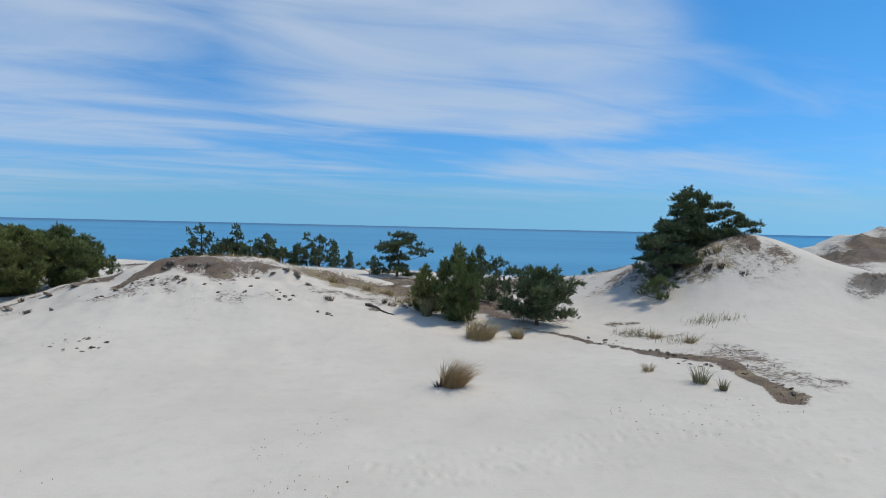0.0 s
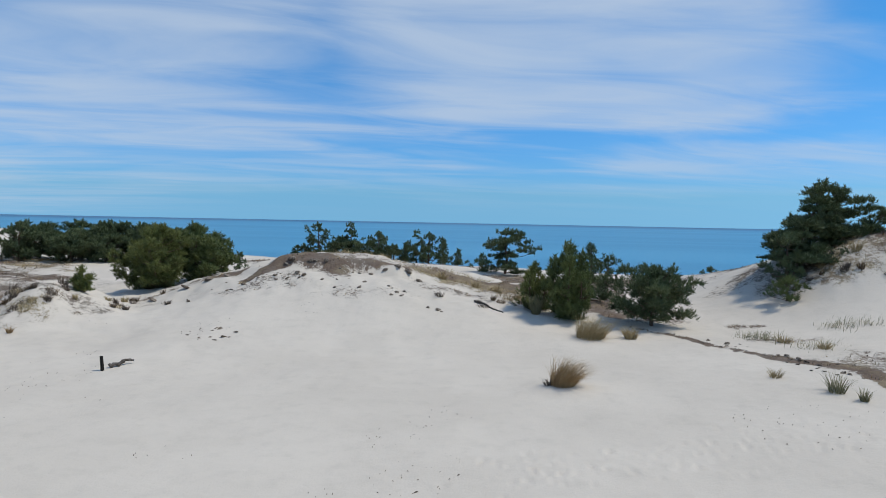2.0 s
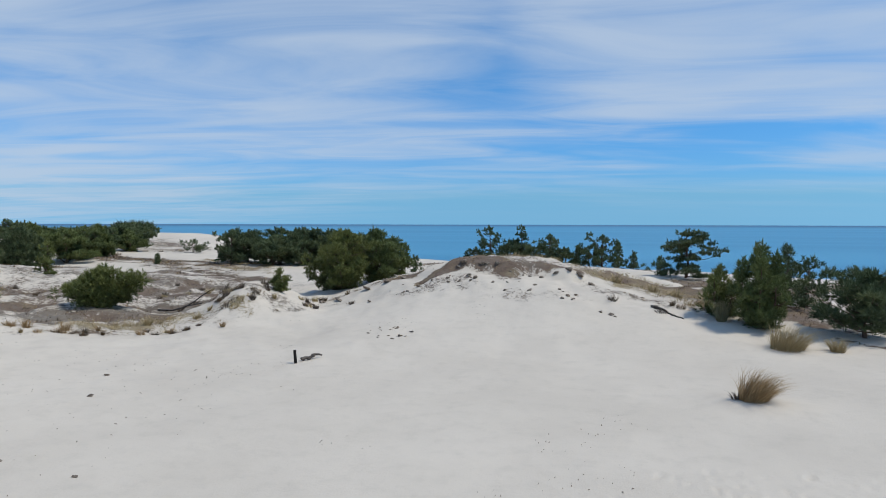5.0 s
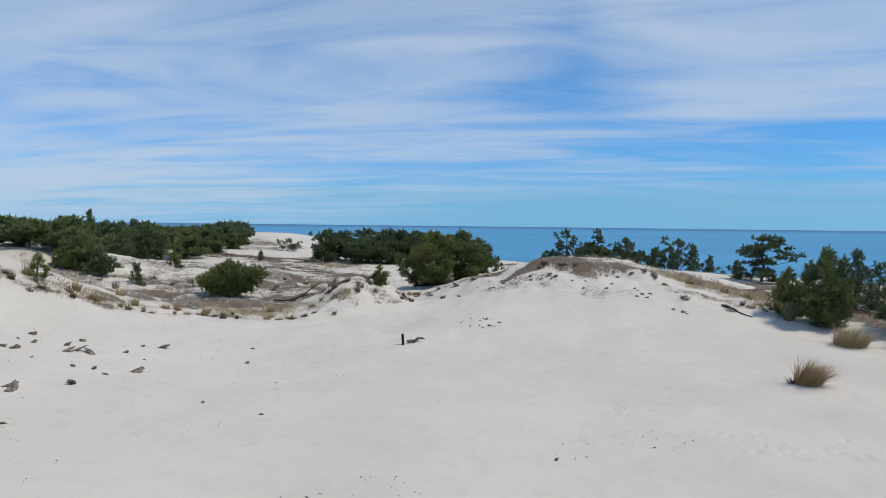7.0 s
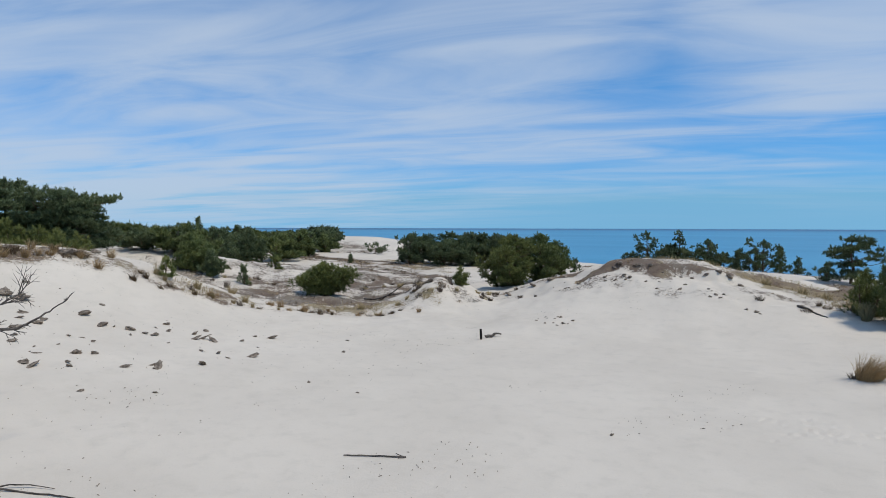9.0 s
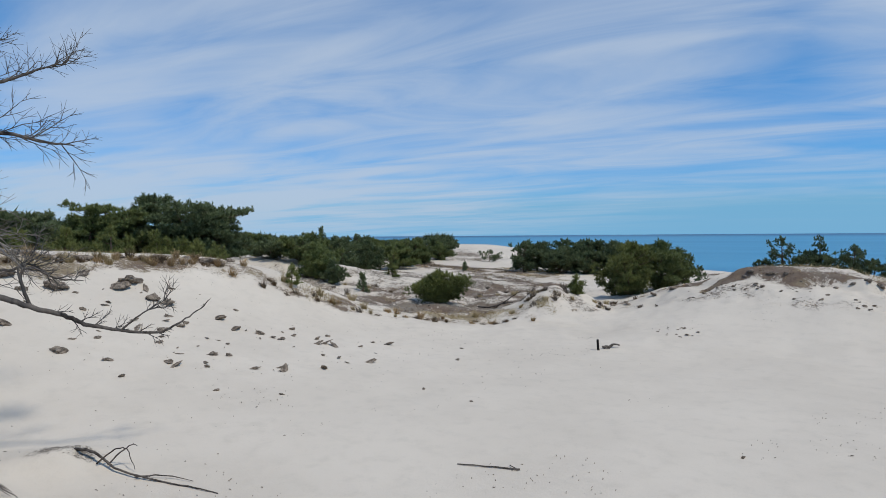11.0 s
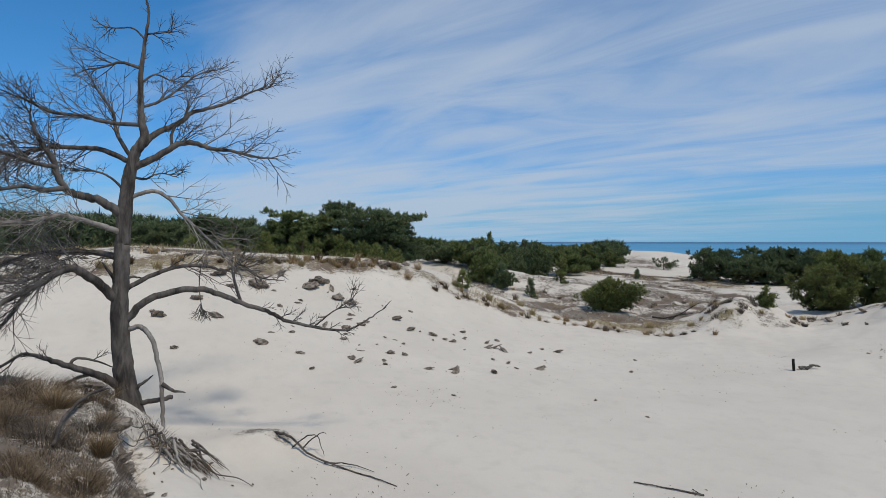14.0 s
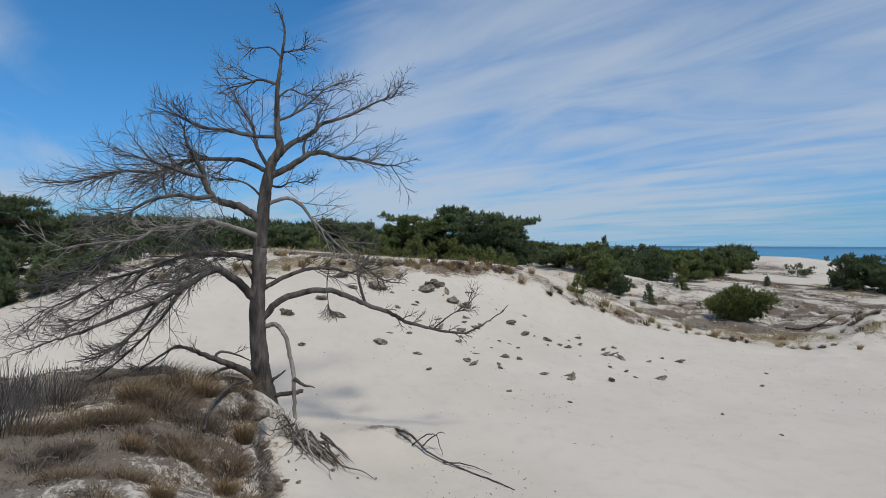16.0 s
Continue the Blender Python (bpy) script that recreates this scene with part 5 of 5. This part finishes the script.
# turf along the crest of the white dune
for k in range(26):
    rnd = random.Random(470 + k)
    y = -5.5 + 14.0 * k / 25 + rnd.uniform(-0.3, 0.3)
    clod("turf_block", -19.2 + rnd.uniform(-0.5, 0.3), y, rnd.uniform(0.12, 0.32), 0.6, 470 + k, TURF, "brown block of turf on the crest of the white dune", "turf", "turf edge of the white dune", long=1.5, turn=90 + rnd.uniform(-40, 40))


def stick(name, points, r0, r1, mat, label, category="branch", sides=6, group="", lift=0.0, forks=()):
    """A stick lying on the ground: points are x, y and height over the sand."""
    rnd = random.Random(len(name) + int(abs(points[0][0]) * 100))
    heap = Heap()
    for line in (points, *forks):
        pts = [Vector((p[0], p[1], at(p[0], p[1]) + p[2] + lift)) for p in line]
        pts = [Vector(q) + Vector((rnd.gauss(0, r0 * 0.25), rnd.gauss(0, r0 * 0.25), rnd.gauss(0, r0 * 0.2))) for q in smooth_line([tuple(p) for p in pts], 5)]
        k = 1.0 if line is points else 0.6
        heap.add(tube(pts, r0 * k, r1 * k, sides, 1.0, 0.15, rnd))
    return tagged(put(name, heap.v, heap.f, mat, smooth=True), label, category, group)


# the short black post and the driftwood at its foot
def post(x, y):
    rnd = random.Random(3)
    z = at(x, y)
    pts = [Vector((0, 0, h)) for h in (-0.15, 0.0, 0.1, 0.2, 0.27)]
    ob = put("post", *tube(pts, 0.034, 0.030, 10, 1.0, 0.12, rnd), BLACKWOOD)
    ob.matrix_world = pose(x, y, z, 2, -3, 0)
    tagged(ob, "short charred black wooden post standing in the sand", "post")


post(-9.30, 13.85)
stick("driftwood", [(-9.28, 13.98, 0.04), (-9.18, 14.12, 0.05), (-9.10, 14.26, 0.09), (-9.00, 14.34, 0.08)], 0.042, 0.02, DEADWOOD, "dark lump of driftwood lying beside the post", "driftwood", forks=[[(-9.16, 14.1, 0.03), (-9.22, 14.26, 0.02), (-9.2, 14.36, 0.02)]])
stick("stick", [(-5.93, 5.69, 0.012), (-5.7, 5.85, 0.016), (-5.45, 6.02, 0.012), (-5.25, 6.14, 0.014)], 0.008, 0.011, DEADWOOD, "thin grey stick with a forked end on the sand", "stick", forks=[[(-5.25, 6.14, 0.012), (-5.36, 6.13, 0.02), (-5.43, 6.15, 0.02)], [(-5.25, 6.14, 0.012), (-5.31, 6.05, 0.014)]])
# fallen branches
stick("fallen_branch", [(-17.7, 18.0, 0.05), (-17.0, 18.0, 0.12), (-16.2, 17.7, 0.15), (-15.4, 17.5, 0.1)], 0.035, 0.014, DEADWOOD, "long dark fallen branch lying in the valley", forks=[[(-16.6, 17.9, 0.12), (-16.0, 18.1, 0.3), (-15.5, 18.0, 0.35)]])
stick("buried_branch", [(-9.0, 1.95, 0.0), (-8.7, 2.1, 0.10), (-8.4, 2.25, 0.05), (-8.0, 2.5, 0.03), (-7.5, 2.8, 0.015), (-7.1, 3.0, 0.01)], 0.02, 0.006, DEADWOOD, "half-buried dead branch sticking out of the sand", forks=[[(-8.6, 2.1, 0.02), (-8.5, 2.28, 0.22), (-8.42, 2.4, 0.24), (-8.3, 2.45, 0.04)], [(-8.5, 2.2, 0.05), (-8.4, 2.42, 0.30), (-8.36, 2.5, 0.31)], [(-8.1, 2.4, 0.03), (-7.9, 2.7, 0.05), (-7.6, 2.9, 0.02)]])
stick("fallen_branch", [(-7.1, -0.55, 0.03), (-7.6, -0.5, 0.08), (-8.2, -0.3, 0.12), (-8.7, -0.1, 0.1)], 0.022, 0.014, DEADWOOD, "dark dead branch lying on the mound by the tree")
# roots laid bare under the tree
for k in range(34):
    rnd = random.Random(600 + k)
    x, y = -8.05 + rnd.uniform(-0.35, 0.35), 0.60 + rnd.uniform(-0.2, 0.25)
    a = rnd.uniform(-1.7, 2.6)
    n = rnd.uniform(0.25, 0.65)
    line = [(x, y, rnd.uniform(0.02, 0.25)), (x + 0.35 * n * math.cos(a), y + 0.35 * n * math.sin(a), rnd.uniform(0.04, 0.2)), (x + 0.7 * n * math.cos(a + 0.3), y + 0.7 * n * math.sin(a + 0.3), rnd.uniform(0.02, 0.1)), (x + n * math.cos(a + 0.2), y + n * math.sin(a + 0.2), 0.0)]
    stick("bare_root", line, rnd.uniform(0.006, 0.018), 0.003, DEADWOOD if k % 3 else GREYWOOD, "twisted bare root at the worn edge of the mound", "root", group="bare roots under the dead tree")


def debris():
    """Specks of twig, bark and grass strewn on the open sand."""
    rng = np.random.default_rng(77)
    n = 6500
    az, d = np.radians(rng.uniform(-30, 100, n)), 4.5 + 17 * rng.random(n) ** 0.8
    x, y = -np.sin(az) * d - 0.6, np.cos(az) * d + 1.0
    keep = rough(x, y, 2.5, 31, 2) > 0.50
    # thicker on the foot of the white slope, and in a few scuffed spots
    x = np.concatenate([x[keep], rng.uniform(-17, -8, 380), rng.normal(-9.0, 0.3, 30), rng.normal(-10.5, 1.2, 22)])
    y = np.concatenate([y[keep], rng.uniform(1, 13, 380), rng.normal(17.4, 0.35, 30), rng.normal(12.5, 1.0, 22)])
    z = ground_z(x, y) + 0.006
    a, s = rng.uniform(0, 2 * np.pi, len(x)), rng.uniform(0.004, 0.018, len(x)) * rng.choice([0.5, 1, 1.8], len(x), p=[0.6, 0.3, 0.1])
    w = rng.uniform(0.002, 0.006, len(x))
    u, q = np.stack([np.cos(a), np.sin(a)], 1) * s[:, None], np.stack([-np.sin(a), np.cos(a)], 1) * w[:, None]
    c = np.stack([x, y], 1)
    up = rng.uniform(0.002, 0.008, len(x))
    v = np.stack([np.column_stack([c - u - q, z - 0.01]), np.column_stack([c + u - q, z + up]), np.column_stack([c + u + q, z + up]), np.column_stack([c - u + q, z - 0.01]), np.column_stack([c, z + up + w])], 1).reshape(-1, 3)
    b = np.arange(len(x)) * 5
    f = np.concatenate([np.stack([b + i, b + (i + 1) % 4, b + 4], 1) for i in range(4)])
    tagged(put("debris", v, f, TWIGS, shade=np.repeat(rng.random(len(x)), 5)), "specks of twig and bark strewn on the sand", "debris", kind="stuff")


debris()

# ---- plants on the mound ----
for k, (x, y, w, h, m) in enumerate([(-6.8, -1.6, 0.45, 0.24, 0), (-7.6, -1.0, 0.55, 0.30, 0), (-7.8, -1.3, 0.6, 0.30, 1), (-8.1, -0.6, 0.6, 0.32, 1), (-6.3, -0.7, 0.35, 0.22, 0), (-7.2, -0.15, 0.32, 0.28, 1), (-5.5, -1.0, 0.30, 0.20, 0), (-6.9, -1.3, 0.4, 0.26, 0), (-6.1, -1.6, 0.35, 0.2, 2), (-6.8, -2.0, 0.5, 0.26, 0), (-7.7, -0.25, 0.3, 0.22, 2), (-8.2, -0.2, 0.35, 0.24, 0), (-8.5, -0.8, 0.7, 0.34, 0), (-8.3, -1.6, 0.8, 0.36, 0), (-7.9, -2.0, 0.7, 0.34, 2), (-5.9, -0.3, 0.26, 0.22, 1), (-5.3, -0.2, 0.24, 0.2, 0), (-5.2, -0.75, 0.28, 0.2, 1), (-6.5, -0.25, 0.25, 0.2, 0), (-7.3, -0.65, 0.45, 0.24, 2), (-8.8, -0.3, 0.5, 0.3, 0), (-8.9, -1.2, 0.7, 0.36, 2), (-6.2, -1.1, 0.3, 0.18, 1)]):
    tuft(x, y, w * (1.0 if m == 1 else 1.25), h * (0.75 if m == 1 else 0.66), 800, (HEATHER, TAWNY, TWIGS)[m], 700 + k, ("brown heath cushion on the mound by the dead tree", "dry russet grass tuft on the heathy mound", "low brown heath cushion on the mound")[m], group="heath and grass tufts on the mound", width=0.0022, splay=0.9, base=0.26 if m == 1 else 0.45, lean=(0.1, 0.25), name=("heath_cushion", "grass_tuft", "heath_cushion")[m])


def lip_fringe():
    """Dead stems and rootlets hanging over the worn edge of the mound."""
    rng = np.random.default_rng(61)
    x = rng.uniform(-9.0, -3.4, 2600)
    x = x[rough(x, x * 0, 0.3, 62, 2) > -0.25]
    y = -3.5 + 3.55 * np.clip(1 - ((x + 6.0) / 3.4) ** 4, 0, 1) ** 0.25 + rng.normal(-0.02, 0.06, len(x))
    v, f, sh = grass(np.stack([x, y, ground_z(x, y)], 1), 0.15, (0.1, 1.5), rng, 0.0028, 0.8)
    tagged(put("heath", v, f, TWIGS, shade=sh * 0.6), "dead stems hanging over the worn edge of the mound", "heath", kind="stuff")


lip_fringe()
for k in range(16):
    rnd = random.Random(1400 + k)
    x = -8.8 + 4.8 * (k + rnd.random()) / 16
    y = -3.5 + 3.55 * max(0.0, 1 - ((x + 6.0) / 3.4) ** 4) ** 0.25 + rnd.uniform(-0.03, 0.16)
    clod("turf_block", x, y, rnd.uniform(0.10, 0.24), 0.7, 1400 + k, TURF, "crumbling brown turf at the worn edge of the mound", "turf", "turf edge of the mound", sink=0.42, long=1.5)
for k in range(12):
    rnd = random.Random(1450 + k)
    clod("turf_crumb", rnd.uniform(-8.9, -5.0), rnd.uniform(0.2, 1.5), rnd.uniform(0.02, 0.06), 0.5, 1450 + k, TURF, "small crumb of turf fallen from the mound edge", group="crumbs below the mound edge", long=1.5)
for k in range(34):
    rnd = random.Random(1500 + k)
    x, y, a, n = rnd.uniform(-8.9, -4.8), rnd.uniform(-2.0, -0.1), rnd.uniform(0, 6.283), rnd.uniform(0.12, 0.4)
    c, s = math.cos(a) * n, math.sin(a) * n
    stick("dead_twig", [(x, y, 0.01), (x + 0.4 * c, y + 0.4 * s, 0.03), (x + 0.7 * c + 0.02, y + 0.7 * s, 0.03), (x + c, y + s - 0.03, 0.012)], rnd.uniform(0.004, 0.009), 0.002, (TWIGWOOD, GREYWOOD)[k % 2], "thin dead twig lying in the heath on the mound", "twig", 5, "dead twigs on the mound", forks=[[(x + 0.4 * c, y + 0.4 * s, 0.025), (x + 0.6 * c - 0.3 * s, y + 0.6 * s + 0.3 * c, 0.04), (x + 0.8 * c - 0.4 * s, y + 0.8 * s + 0.4 * c, 0.02)]])


def bare_shrub(x, y, seed):
    rnd = random.Random(seed)
    heap = Heap()
    for k in range(90):
        a, r = rnd.uniform(0, 6.283), rnd.uniform(0, 0.35)
        p = Vector((math.cos(a) * r, math.sin(a) * r, 0))
        way = Vector((math.cos(a) * rnd.uniform(0.1, 0.6), math.sin(a) * rnd.uniform(0.1, 0.6), 1)).normalized()
        n = rnd.uniform(0.22, 0.5)
        pts = [p]
        for _ in range(4):
            way = (way + Vector((rnd.gauss(0, 0.14), rnd.gauss(0, 0.14), 0.05))).normalized()
            pts.append(pts[-1] + way * n / 4)
        heap.add(tube(pts, 0.005, 0.0015, 4))
    ob = put("bare_shrub", heap.v, heap.f, TWIGWOOD)
    ob.matrix_world = pose(x, y, at(x, y) - 0.02)
    tagged(ob, "leafless grey-brown shrub on the mound", "shrub")


bare_shrub(-7.6, -2.55, 1)
bare_shrub(-7.2, -2.95, 2)
for k, (x, y) in enumerate([(-6.9, -2.35), (-7.6, -3.2), (-8.3, -2.7), (-8.0, -2.2)]):
    bare_shrub(x, y, 3 + k)

# ---- low plants of the valley ----
for k, (x, y, w, h, m) in enumerate([(-14.9, 17.9, 0.6, 0.32, 2), (-14.5, 17.5, 0.4, 0.25, 2), (-13.6, 17.6, 0.35, 0.22, 2), (-14.2, 18.9, 0.5, 0.28, 2), (-16.8, 13.2, 0.4, 0.3, 0), (-16.4, 13.9, 0.4, 0.28, 0), (-17.3, 12.2, 0.4, 0.3, 1), (-17.9, 10.9, 0.4, 0.34, 1), (-18.4, 9.9, 0.5, 0.4, 1), (-19.2, 8.9, 0.4, 0.3, 0), (-18.6, 12.6, 0.5, 0.34, 1), (-15.6, 15.7, 0.4, 0.25, 1), (-14.6, 16.5, 0.4, 0.22, 1), (-20.4, 13.6, 0.4, 0.3, 2), (-19.5, 6.9, 0.35, 0.3, 0), (-19.3, 5.2, 0.35, 0.26, 0), (-19.3, 3.1, 0.4, 0.3, 0), (-19.2, 0.9, 0.4, 0.28, 0), (-19.4, -1.4, 0.4, 0.3, 0), (-3.1, 22.6, 0.5, 0.3, 1), (-2.4, 22.3, 0.5, 0.3, 1), (-4.2, 22.9, 0.5, 0.3, 1), (-1.7, 21.7, 0.5, 0.28, 1), (-0.2, 20.9, 0.5, 0.4, 1), (6.9, 22.0, 0.4, 0.3, 1), (7.6, 22.3, 0.5, 0.3, 1), (7.0, 21.6, 0.4, 0.25, 2), (4.2, 18.0, 0.5, 0.22, 1), (4.7, 17.2, 0.45, 0.2, 1)]):
    tuft(x, y, w, h, 140, (RUSSET, STRAW, TWIGS)[m], 800 + k, ("russet dry grass tuft on the dune edge", "straw-coloured grass tuft on the dune edge", "dead grey heath bush on the dune")[m], group="tufts along the dune edges", width=0.005, lean=(0.2, 0.15))

# tufts hanging over the crest of the white dune and along its foot
for k in range(44):
    rnd = random.Random(1000 + k)
    u = k / 43 * 7
    line = [(-18.2, -2.5), (-18.2, 0.5), (-18.3, 2.8), (-18.7, 3.9), (-19.0, 5.0), (-19.2, 6.2), (-19.1, 7.4), (-18.6, 8.2)]
    i = min(6, int(u))
    x, y = (line[i][c] + (line[i + 1][c] - line[i][c]) * (u - i) for c in (0, 1))
    tuft(x + rnd.uniform(-0.5, 0.35), y + rnd.uniform(-0.2, 0.2), rnd.uniform(0.25, 0.6), rnd.uniform(0.16, 0.32), 160, rnd.choice((RUSSET, HEATHER, STRAW)), 1000 + k, "dry brown grass tuft hanging from the dune crest", group="tufts along the dune crest", width=0.005, lean=(0.7, 0.0))
for k in range(40):
    rnd = random.Random(1100 + k)
    u = k / 39 * 4
    line = [(-18.3, 8.8), (-17.4, 11.0), (-16.5, 13.0), (-15.3, 15.0), (-13.8, 16.2)]
    i = min(3, int(u))
    x, y = (line[i][c] + (line[i + 1][c] - line[i][c]) * (u - i) for c in (0, 1))
    tuft(x + rnd.uniform(-0.4, 0.6), y + rnd.uniform(-0.5, 0.3), rnd.uniform(0.15, 0.45), rnd.uniform(0.10, 0.24), 110, rnd.choice((RUSSET, HEATHER, STRAW, TWIGS)), 1100 + k, "small dry tuft on the crumbling dune edge", group="tufts along the dune foot", width=0.0045, lean=(0.6, -0.4))

# dark clumps of dead heath on the sand humps of the valley and behind the middle dune
for k in range(96):
    rnd = random.Random(1700 + k)
    cx, cy, rx, ry = ((-13.9, 18.0, 0.9, 0.8), (-14.6, 17.6, 0.7, 0.6), (-20.2, 18.6, 2.6, 2.2), (-22.6, 16.6, 1.8, 1.4), (-12.6, 19.4, 0.8, 0.8), (-2.6, 21.2, 1.6, 0.7), (6.9, 21.9, 1.1, 0.9), (-18.4, 22.0, 2.6, 2.2))[k % 8]
    x, y = cx + rx * rnd.gauss(0, 0.6), cy + ry * rnd.gauss(0, 0.6)
    tuft(x, y, rnd.uniform(0.12, 0.34), rnd.uniform(0.07, 0.20), 90, (TWIGS, TWIGS, HEATHER, STRAW)[k // 8 % 4], 1700 + k, ("dead grey heath clump on a sand hump", "dead grey heath clump on a sand hump", "brown heath clump on a sand hump", "pale dry grass clump on a sand hump")[k // 8 % 4], group="heath clumps on the sand humps", width=0.007, splay=1.1, base=0.4, name=("heath_clump", "heath_clump", "heath_clump", "grass_clump")[k // 8 % 4])
# scuffed crumbs on the bare dune
for k in range(12):
    rnd = random.Random(1850 + k)
    clod("turf_crumb", -8.75 + rnd.gauss(0, 0.35), 16.95 + rnd.gauss(0, 0.3), rnd.uniform(0.03, 0.09), 0.35, 1850 + k, TURF, "flat crumb of dry turf on the bare dune", group="crumbs on the bare dune", long=2.0)
# roots lying bare beside the pines
stick("bare_root", [(-2.95, 20.7, 0.03), (-2.66, 20.46, 0.05), (-2.4, 20.2, 0.03), (-2.1, 20.0, 0.0)], 0.04, 0.012, DEADWOOD, "dark bare root on the sand beside the pines", "root")
# dead heath caught in the roots below the mound
for k, (x, y, w, h) in enumerate([(-8.15, 0.55, 0.45, 0.2), (-7.85, 0.62, 0.4, 0.16), (-8.0, 0.85, 0.3, 0.14), (-8.45, 0.35, 0.4, 0.2)]):
    tuft(x, y, w, h, 260, TWIGS if k % 2 else HEATHER, 1900 + k, "dead heath clump caught on the sand below the mound", group="heath below the mound", width=0.003, splay=1.2, base=0.45, name="heath_clump")
# low cushions of heath strewn over the near end of the mound
for k in range(64):
    rnd = random.Random(2000 + k)
    m = k % 4
    tuft(rnd.uniform(-8.4, -4.4), rnd.uniform(-2.6, -0.12), rnd.uniform(0.16, 0.42), rnd.uniform(0.05, 0.13), 260, (HEATHER, TWIGS, TAWNY, TWIGS)[m], 2000 + k, ("brown heath cushion on the mound", "dead grey heath cushion on the mound", "tawny dry grass cushion on the mound", "dead grey heath cushion on the mound")[m], group="small cushions on the mound", width=0.0026, splay=1.0, base=0.45, lean=(0.1, 0.1), name=("heath_cushion", "heath_cushion", "grass_cushion", "heath_cushion")[m])
